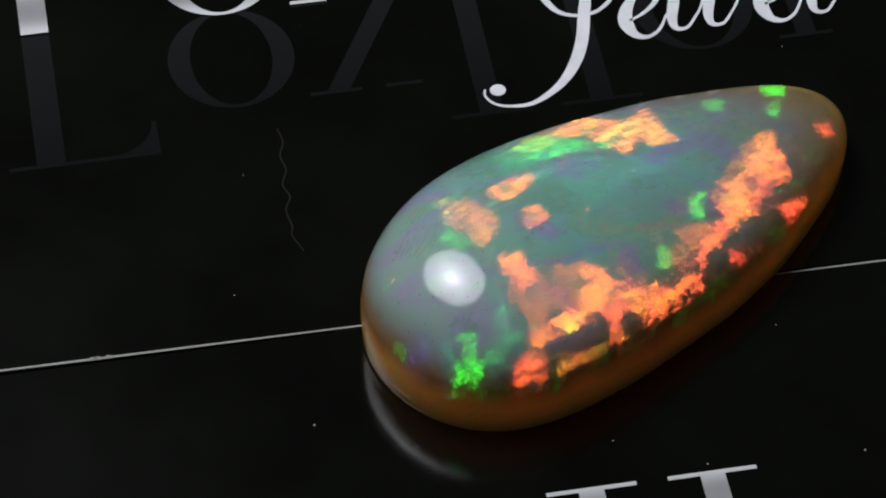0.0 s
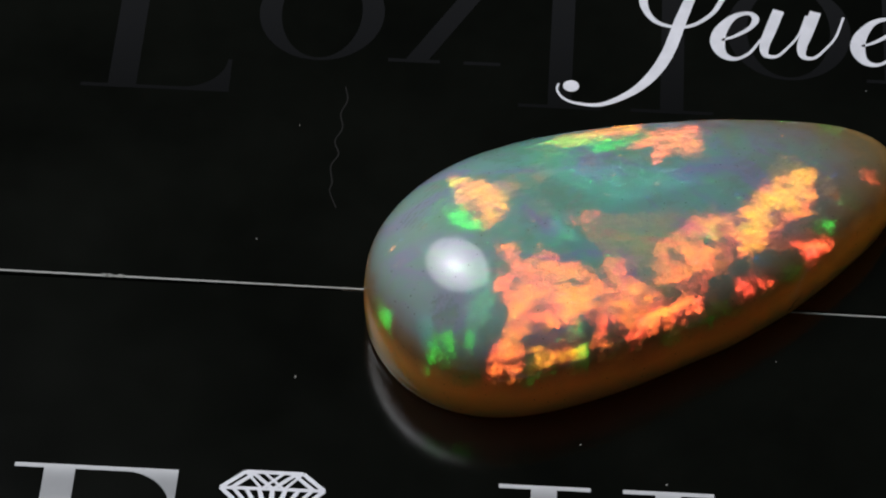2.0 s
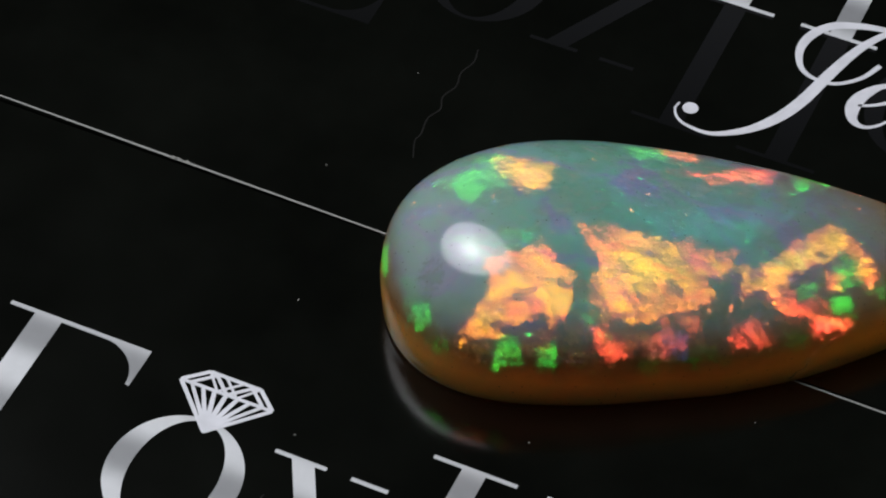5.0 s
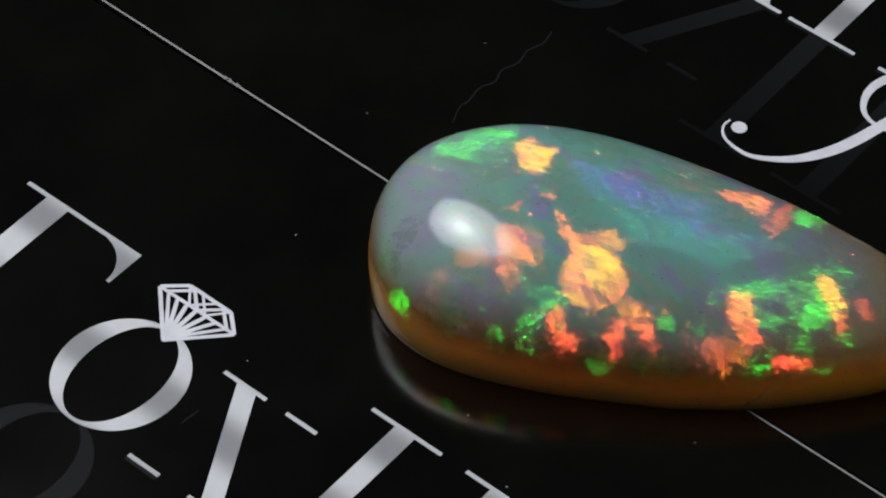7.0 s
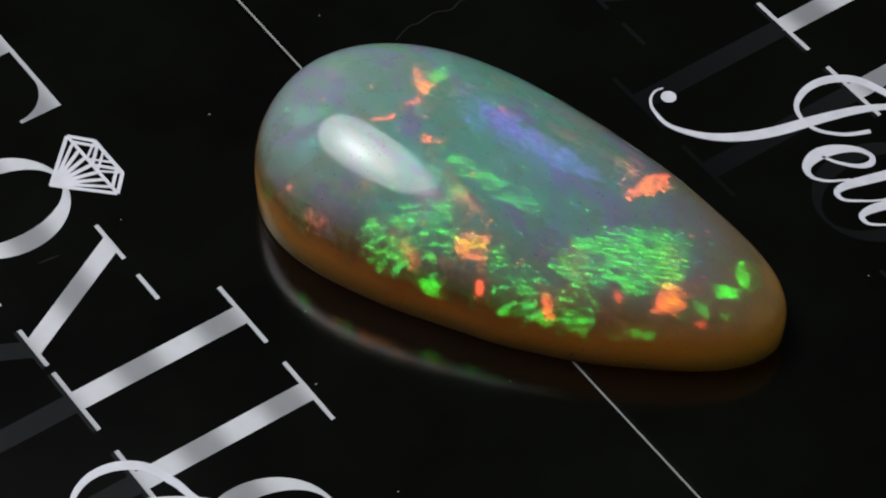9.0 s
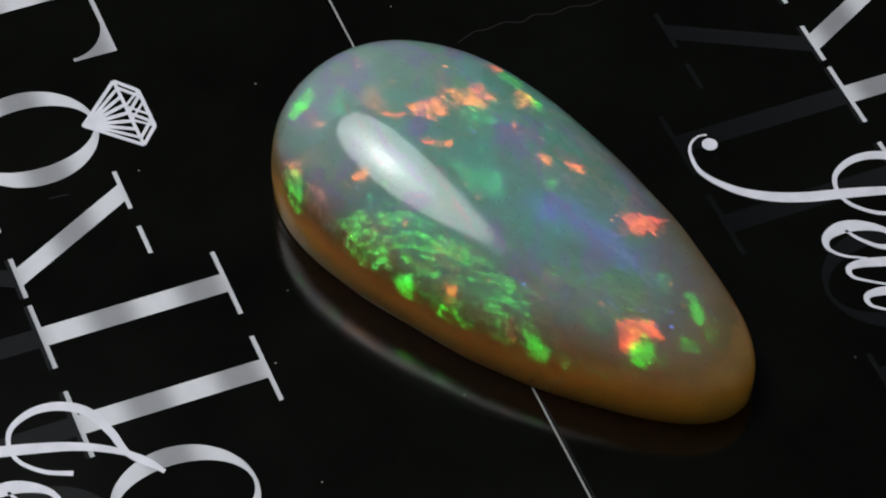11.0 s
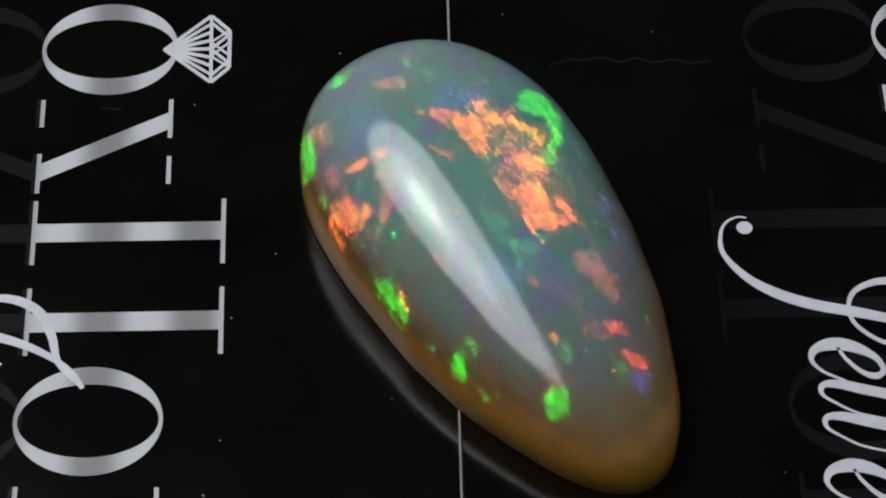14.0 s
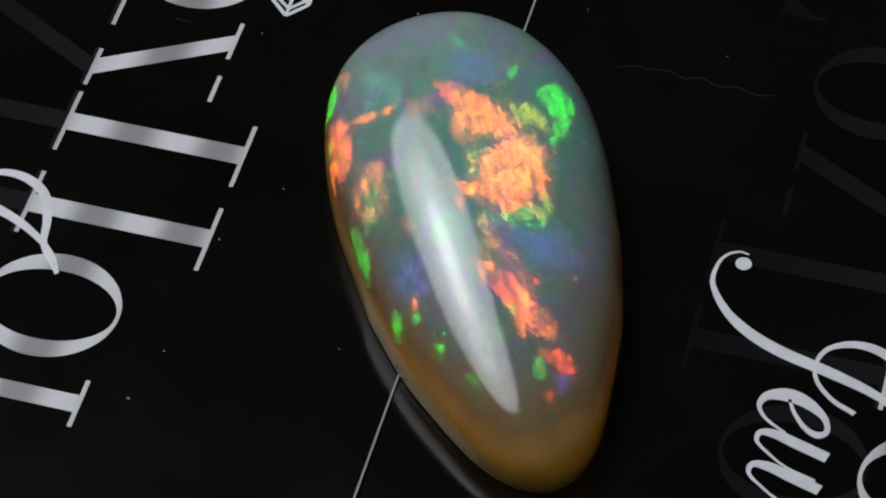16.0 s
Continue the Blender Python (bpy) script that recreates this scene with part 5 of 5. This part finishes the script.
# hue of the domains: heart, fringe, brightness, softness of the edge
HUES = {"flecked_orange": ((1.0, 0.30, 0.03), (0.9, 0.18, 0.05), 0.6, 1.6),
        "orange": ((1.0, 0.24, 0.02), (1.0, 0.11, 0.04), 1.0, 0.5), "red": ((1.0, 0.13, 0.03), (1.0, 0.07, 0.035), 0.95, 0.5),
        "gold": ((1.0, 0.47, 0.005), (1.0, 0.16, 0.04), 1.0, 0.5), "lime": ((0.55, 0.60, 0.01), (0.3, 0.5, 0.02), 0.8, 0.8),
        "amber": ((0.9, 0.26, 0.06), (0.8, 0.18, 0.07), 0.42, 1.2), "rose": ((0.9, 0.22, 0.12), (0.8, 0.15, 0.12), 0.30, 2.0),
        "green": ((0.03, 0.80, 0.04), (0.03, 0.50, 0.05), 0.62, 0.5), "vivid_green": ((0.02, 0.95, 0.02), (0.05, 0.75, 0.03), 0.85, 0.4),
        "ribbed_green": ((0.03, 0.85, 0.03), (0.02, 0.55, 0.07), 1.0, 0.8), "broken_green": ((0.06, 0.75, 0.04), (0.03, 0.50, 0.08), 0.85, 1.2),
        "dim_green": ((0.02, 0.45, 0.08), (0.02, 0.35, 0.12), 0.42, 2.0), "teal": ((0.02, 0.35, 0.22), (0.02, 0.28, 0.25), 0.30, 3.0),
        "blue": ((0.10, 0.16, 0.9), (0.06, 0.20, 0.7), 0.20, 6.0), "violet": ((0.22, 0.16, 0.9), (0.15, 0.16, 0.7), 0.24, 3.0)}


def polygon_depth(px, py, corners):
    """Distance from a closed outline, positive inside it."""
    near, inside = np.full(len(px), 1e9), np.zeros(len(px), bool)
    for (ax, ay), (bx, by) in zip(corners, np.roll(corners, -1, 0)):
        ex, ey = bx - ax, by - ay
        h = np.clip(((px - ax) * ex + (py - ay) * ey) / max(ex * ex + ey * ey, 1e-9), 0, 1)
        near = np.minimum(near, np.hypot(px - ax - h * ex, py - ay - h * ey))
        if ay != by:
            inside ^= ((ay > py) != (by > py)) & (px < ax + (py - ay) * ex / ey)
    return np.where(inside, near, -near)


def build_opal():
    colour_domains()
    radii = (.0861, .1119, .1217, .0948, .0746, .0618, .0561, .0526, .0532, .0580, .0662, .0789,
             .0933, .1047, .1073, .1033, .0908, .0748, .0636, .0573, .0543, .0567, .0615, .0709)
    top, power, wall, foot, lean = 0.057, 0.415, 0.0179, 0.984, -1.188
    nt, rings_n = 240, 100
    u = np.arange(nt) * 2 * np.pi / nt
    edge = convex(fourier(radii, u), u)
    rho = np.sin(np.arange(1, rings_n + 1) / rings_n * np.pi / 2)
    x = np.r_[0, (rho[:, None] * edge * np.cos(u)).ravel()]
    y = np.r_[0, (rho[:, None] * edge * np.sin(u)).ravel()]

    def at(i, j, n=nt):
        return 0 if i == 0 else 1 + (i - 1) * n + j % n
    tri = []
    for i in range(rings_n):
        for j in range(nt):
            tri.append((at(i, j), at(i + 1, j), at(i + 1, j + 1)))
            if i:
                tri.append((at(i, j), at(i + 1, j + 1), at(i, j + 1)))
    f = dome_field(x, y, np.array(tri), np.arange(1 + (rings_n - 1) * nt), lean)
    f = f / f.max()
    axis = 0.9 * x + 0.42 * y
    stations = np.linspace(axis.min(), axis.max(), 40)
    ridge = np.array([f[abs(axis - a) < 0.004].max(initial=0.0) for a in stations])
    ridge = np.clip(np.interp(axis, stations, np.convolve(np.r_[ridge[:1], ridge, ridge[-1:]], (0.25, 0.5, 0.25), "valid")), f, 1)
    fall = 0.395 + 0.105 * smoothstep(-0.03, 0.05, axis)
    z = wall + (top - wall) * ridge ** power * (f / np.maximum(ridge, 1e-9)) ** fall
    # profiles from the middle over the dome and down the side to the foot, evenly spaced and rounded
    rows = 230
    r_prof, z_prof = np.zeros((rows, nt)), np.zeros((rows, nt))
    down = [(1.0, 0.8), (1.0, 0.6), (1.0, 0.4), (0.998, 0.2), (0.994, 0.06), (foot, 0.0)]
    kernel = np.exp(-0.5 * (np.arange(-27, 28) / 9.2) ** 2)
    kernel /= kernel.sum()
    for j in range(nt):
        r = np.r_[0, rho * edge[j], [edge[j] * g for g, h in down]]
        h = np.r_[z[0], z[1 + j::nt][:rings_n], [wall * h for g, h in down]]
        way = np.r_[0, np.cumsum(np.hypot(np.diff(r), np.diff(h)))]
        even = np.linspace(0, way[-1], rows)
        r, h = np.interp(even, way, r), np.interp(even, way, h)
        rs = np.convolve(np.r_[-r[27:0:-1], r, np.full(27, r[-1])], kernel, "valid")
        hs = np.convolve(np.r_[h[27:0:-1], h, np.full(27, h[-1])], kernel, "valid")
        k = smoothstep(0.45, 0.6, even / way[-1]) * (1 - smoothstep(0.96, 1.0, even / way[-1]))
        r_prof[:, j], z_prof[:, j] = r + k * (rs - r), h + k * (hs - h)
    # closer spacing round the outline
    fine_n = 1080

    def finer(p):
        spec = np.fft.rfft(p, axis=1)
        big = np.zeros((rows, fine_n // 2 + 1), complex)
        big[:, :spec.shape[1] - 1] = spec[:, :-1]
        return np.fft.irfft(big, fine_n, axis=1) * fine_n / nt
    r_prof, z_prof = finer(r_prof), finer(z_prof)
    v = np.arange(fine_n) * 2 * np.pi / fine_n
    x, y = np.r_[0, (r_prof[1:] * np.cos(v)).ravel()], np.r_[0, (r_prof[1:] * np.sin(v)).ravel()]
    z = np.r_[z_prof[0].mean(), z_prof[1:].ravel()]
    co = np.stack([x, y, z], 1) * S
    # fields that roughen the domains
    mm = np.stack([x, y, z], 1) * 1000

    def field(scale, seed):
        return np.array([noise.noise(Vector((p[0] * scale + seed, p[1] * scale, p[2] * scale))) for p in mm])
    wide, mid, fine, tiny = field(0.05, 3.0), field(0.17, 11.0), field(0.55, 23.0), field(1.0, 41.0)
    grain_way = np.stack([0.9 * mm[:, 0] + 0.43 * mm[:, 1], 0.9 * mm[:, 1] - 0.43 * mm[:, 0], mm[:, 2]], 1)
    streak = np.array([noise.noise(Vector((p[0] * 0.09, p[1] * 0.5, p[2] * 0.3))) for p in grain_way])
    across = np.array([noise.noise(Vector(((0.42 * p[0] + 0.91 * p[1]) * 0.42 + 9, (0.42 * p[1] - 0.91 * p[0]) * 0.11, p[2] * 0.3))) for p in mm])
    rng = np.random.default_rng(7)

    def shards(size_x, size_y, turn):
        """The nearest of scattered seeds for each place: its plan position and a random triple."""
        c, s = math.cos(radians(turn)), math.sin(radians(turn))
        bent_x, bent_y = mm[:, 0] + 0.8 * mid + 0.2 * fine, mm[:, 1] + 0.8 * wide - 0.2 * fine
        gx, gy = (c * bent_x + s * bent_y) / size_x, (c * bent_y - s * bent_x) / size_y
        table = rng.random((400, 400, 5))
        best, near = np.full(len(gx), 1e9), np.zeros((len(gx), 5))
        for ox in (-1, 0, 1):
            for oy in (-1, 0, 1):
                ix, iy = np.floor(gx).astype(int) + ox, np.floor(gy).astype(int) + oy
                cell = table[ix % 400, iy % 400]
                px, py = ix + cell[:, 0], iy + cell[:, 1]
                d = (px - gx) ** 2 + (py - gy) ** 2
                hit = d < best
                best[hit] = d[hit]
                wx, wy = px * size_x, py * size_y
                near[hit] = np.stack([c * wx - s * wy, s * wx + c * wy, cell[:, 2], cell[:, 3], cell[:, 4]], 1)[hit]
        return near
    warm = (shards(5.2, 3.6, 24), shards(1.9, 1.3, 24))
    cold = (shards(6.5, 1.7, 12), shards(2.6, 0.8, 12))
    rows_of = (shards(6.5, 1.25, 46), shards(3.0, 0.7, 46))
    above = smoothstep(17, 23, mm[:, 2] + 5 * mid)
    rib_way = -math.sin(radians(50)) * mm[:, 0] + math.cos(radians(50)) * mm[:, 1]
    ribs = 0.22 + 1.0 * smoothstep(-0.25, 0.35, np.sin(2 * np.pi * (rib_way + 0.9 * mid + 0.35 * fine) / 2.1) + 0.6 * tiny)
    fields, taken, cover = {}, [], np.zeros(len(mm))
    for hue, t0, t1, corners in DOMAINS:
        heart, fringe, bright, soft = HUES[hue]
        green = "green" in hue
        bright *= 1.35 if green and t1 - t0 < 1.2 else 1.0  # brief flashes are keener
        big, small = rows_of if hue in ("ribbed_green", "broken_green") else cold if green else warm
        lo, hi = corners.min(0) - 6 - soft, corners.max(0) + 6 + soft
        ids = np.flatnonzero((mm[:, 0] > lo[0]) & (mm[:, 0] < hi[0]) & (mm[:, 1] > lo[1]) & (mm[:, 1] < hi[1]) & (above > 0))
        if not len(ids):
            continue
        x, y = mm[ids, 0], mm[ids, 1]
        nx, ny = np.roll(corners, -1, 0).T
        size = math.sqrt(abs((corners[:, 0] * ny - nx * corners[:, 1]).sum()) / 2)
        rough = 0.7 * min(1.0, size / 9)
        s = polygon_depth(x, y, corners) + rough * (2.2 * (small[ids, 3] - 0.5) + 1.4 * (big[ids, 4] - 0.5) + 1.6 * fine[ids] + 1.2 * tiny[ids] + 1.6 * streak[ids]) + 0.5 * rough
        edge_soft = soft + 1.8 * rough * smoothstep(0.0, 0.45, mid[ids] + 0.5 * wide[ids])  # crisp here, feathered there
        k = smoothstep(-edge_soft, edge_soft, s)
        k *= np.clip(0.86 + 0.42 * (big[ids, 3] - 0.5) + 0.46 * (small[ids, 2] - 0.5) + 0.55 * streak[ids] + 0.5 * mid[ids] + (0.7 if green else 0.4) * tiny[ids] + 0.5 * across[ids], 0.12, 1.25)
        if hue in ("ribbed_green", "broken_green"):
            k *= ribs[ids]
        if hue == "broken_green":
            k *= np.where(big[ids, 2] > 0.42, 1.0, 0.12) * np.where(small[ids, 4] > 0.3, 1.15, 0.35)
        elif hue == "ribbed_green":
            k *= np.where(small[ids, 4] > 0.36, 1.1, 0.2) * np.where(big[ids, 2] > 0.16, 1.0, 0.25)
        elif hue == "flecked_orange":
            k *= np.where(small[ids, 4] > 0.5, 1.1, 0.18) * np.where(big[ids, 2] > 0.3, 1.0, 0.3)
        k = np.clip(k + 0.05 * smoothstep(-6, 1, s), 0, 1.35) * above[ids]
        deep = np.clip(0.08 + s / max(3.0, 0.42 * size) + 0.7 * wide[ids] + 0.6 * streak[ids] + 0.7 * (big[ids, 4] - 0.5) + 0.3 * (small[ids, 3] - 0.5), 0, 1)[:, None]
        color = np.array(heart) * deep + np.array(fringe) * (1 - deep)
        shown = k > 0.02
        if not shown.any():
            continue
        tilt, along, reach = flash_tilt(t0, t1, co[ids])
        tilt = unit(tilt + along * ((small[ids, 2] - 0.5) * 0.016)[:, None])
        glow = 7.1 + 4.8 * (reach < 0.57) + 10.4 * (reach < 0.245)  # what the lamp sends from there
        for n, used in enumerate(taken):
            if not used[ids[shown]].any():
                break
        else:
            n = len(taken)
            taken.append(np.zeros(len(mm), bool))
            PLAY.append("domains_" + str(n))
            fields[PLAY[n] + "_tint"] = np.concatenate([np.zeros((len(mm), 3)), np.ones((len(mm), 1))], 1)
            fields[PLAY[n] + "_tilt"] = np.tile((0.0, 0.0, 1.0), (len(mm), 1))
        free = ~taken[n][ids]
        fields[PLAY[n] + "_tilt"][ids[free]] = tilt[free]
        fields[PLAY[n] + "_tint"][ids[free], :3] = (color * (k * shown * bright * FLASH / glow)[:, None])[free]
        taken[n][ids[shown]] = True
        cover[ids] = np.maximum(cover[ids], np.clip(k, 0, 1) * bright * (0.32 if hue == "vivid_green" else 0.2))
    # stray glints all through the stone, each mirroring at a moment of its own
    ways = np.array([half_way(t, np.array([[0, 0, 0.05 * S]]))[0] for t in np.linspace(-1, 17, 40)])
    for name, (big, small), share, hue, strength in (("glint_cold", cold, 0.032, (0.02, 0.7, 0.10), 0.045), ("glint_warm", warm, 0.018, (1.0, 0.22, 0.05), 0.045), ("glint_blue", rows_of, 0.025, (0.10, 0.25, 1.0), 0.018)):
        k = (small[:, 2] < share * (1 + 2.2 * wide)) * above * np.clip(0.5 + small[:, 3] + fine, 0, 1.4) * (big[:, 3] > 0.35) * smoothstep(26, 36, mm[:, 2])
        tint = np.ones((len(mm), 4))
        tint[:, :3] = np.array(hue) * (k * strength)[:, None]
        tilt = ways[(big[:, 4] * 40).astype(int) % 40] + (small[:, 2:5] - 0.5) * 0.10
        PLAY.append(name)
        fields[name + "_tint"], fields[name + "_tilt"] = tint, unit(tilt)
    faces = []
    for i in range(rows - 1):
        for j in range(fine_n):
            q = (at(i, j, fine_n), at(i + 1, j, fine_n), at(i + 1, j + 1, fine_n), at(i, j + 1, fine_n))
            faces.append(q if i else q[:3])
    faces.append(tuple(at(rows - 1, j, fine_n) for j in range(fine_n))[::-1])
    mesh = bpy.data.meshes.new("opal")
    mesh.from_pydata(co.tolist(), [], faces)
    mesh.polygons.foreach_set("use_smooth", [True] * (len(faces) - 1) + [False])
    for key, values in fields.items():
        kind, slot = ("FLOAT_COLOR", "color") if key.endswith("tint") else ("FLOAT_VECTOR", "vector")
        mesh.attributes.new(key, kind, "POINT").data.foreach_set(slot, values.ravel())
    mesh.attributes.new("domain_cover", "FLOAT", "POINT").data.foreach_set("value", cover)
    mesh.materials.append(opal_material())
    stone = tagged(new("opal_cabochon", mesh), "polished teardrop opal with orange and green flashes on a honey base", "gemstone")
    # a hairline crack running in from the rim
    grid = co[1:].reshape(rows - 1, fine_n, 3)
    bm = bmesh.new()
    last = None
    for n in range(18):
        ring_at, spoke = 221 - n, (int(fine_n * 0.957) + round(16 * n / 18 + 2 * math.sin(n * 0.7))) % fine_n
        p = Vector(grid[ring_at, spoke])
        out = Vector((p.x, p.y, 0.004)).normalized()
        side = out.cross(Vector((0, 0, 1))) * (0.00004 * (1 - n / 19))
        pair = [bm.verts.new(p + out * 0.000004 + side), bm.verts.new(p + out * 0.000004 - side),
                bm.verts.new(p - out * 0.00004 - side), bm.verts.new(p - out * 0.00004 + side)]
        if last:
            for k in range(4):
                bm.faces.new((last[k], last[(k + 1) % 4], pair[(k + 1) % 4], pair[k]))
        last = pair
    bmesh.ops.recalc_face_normals(bm, faces=bm.faces)
    part("rim_crack", bm, CRACK, stone, "fine dark hairline crack")
    return stone


opal = build_opal()


# ---- dust and scratches on the cards ----
def grain(x, y, size, card):
    bm = bmesh.new()
    bmesh.ops.create_icosphere(bm, subdivisions=1, radius=size * 0.62e-3 * S)
    for v in bm.verts:
        v.co = v.co * (0.7 + 0.6 * random.random())
        v.co.x, v.co.y, v.co.z = v.co.x + x * 1e-3 * S, v.co.y + y * 1e-3 * S, v.co.z * 0.5 + size * 0.2e-3 * S
    part("dust_grain", bm, DUST, card)


for x, y, size in ((-147.5, 8.2, 0.6), (-135.4, 72.1, 0.5), (101.8, 106.9, 0.5)):
    grain(x, y, size, card_a)
for x, y, size in ((-125.5, -62.1, 0.85), (20.3, -106, 0.8), (-13, -88.8, 0.7), (62.6, -43.1, 0.45), (81.6, -109.6, 0.7), (107.9, -115.5, 1.2), (-96.6, -123.5, 0.7)):
    grain(x, y, size, card_b)
for _ in range(34):
    x, y = random.uniform(-240, 240), random.uniform(-230, 180)
    grain(x, y, random.uniform(0.08, 0.17), card_a if y > -14 else card_b)
part("scratch", stroke([(-118, 95.7, 0.5), (-116.6, 88, 0.7), (-118.8, 80, 0.6), (-117.5, 72, 0.7), (-120, 64, 0.6), (-118, 57, 0.7), (-120.6, 50, 0.6),
                        (-119.4, 41, 0.7), (-120, 36, 0.5), (-116.6, 27, 0.5)], 0.0, 0.000008), HAIR, card_a, "fine wavy scratch in the gloss")
part("scratch", stroke([(-95.6, -163, 0.4), (-95.2, -158, 0.8), (-94.6, -154, 0.4)], 0.0, 0.000008), HAIR, card_b, "short dull scratch")

# ---- the tabletop under the cards ----
bm = bmesh.new()
bmesh.ops.create_cube(bm, size=1.0)
for v in bm.verts:
    v.co = (v.co.x * 1.2, v.co.y * 1.2 + 0.1, (v.co.z - 0.5) * 0.02 - 0.0005)
bmesh.ops.bevel(bm, geom=list(bm.edges), offset=0.003, segments=2, affect="EDGES")
tagged(part("tabletop", bm, TABLE, None), "dark plain tabletop", "table", kind="structure")


def motions():
    """The cards and the stone on them turn together below the still camera."""
    rows = [(t, pose(x, y, 0.0, 0, 0, turn)) for t, x, y, turn in TURN]
    for thing in (card_a, card_b, opal):
        walk(thing, rows)


motions()
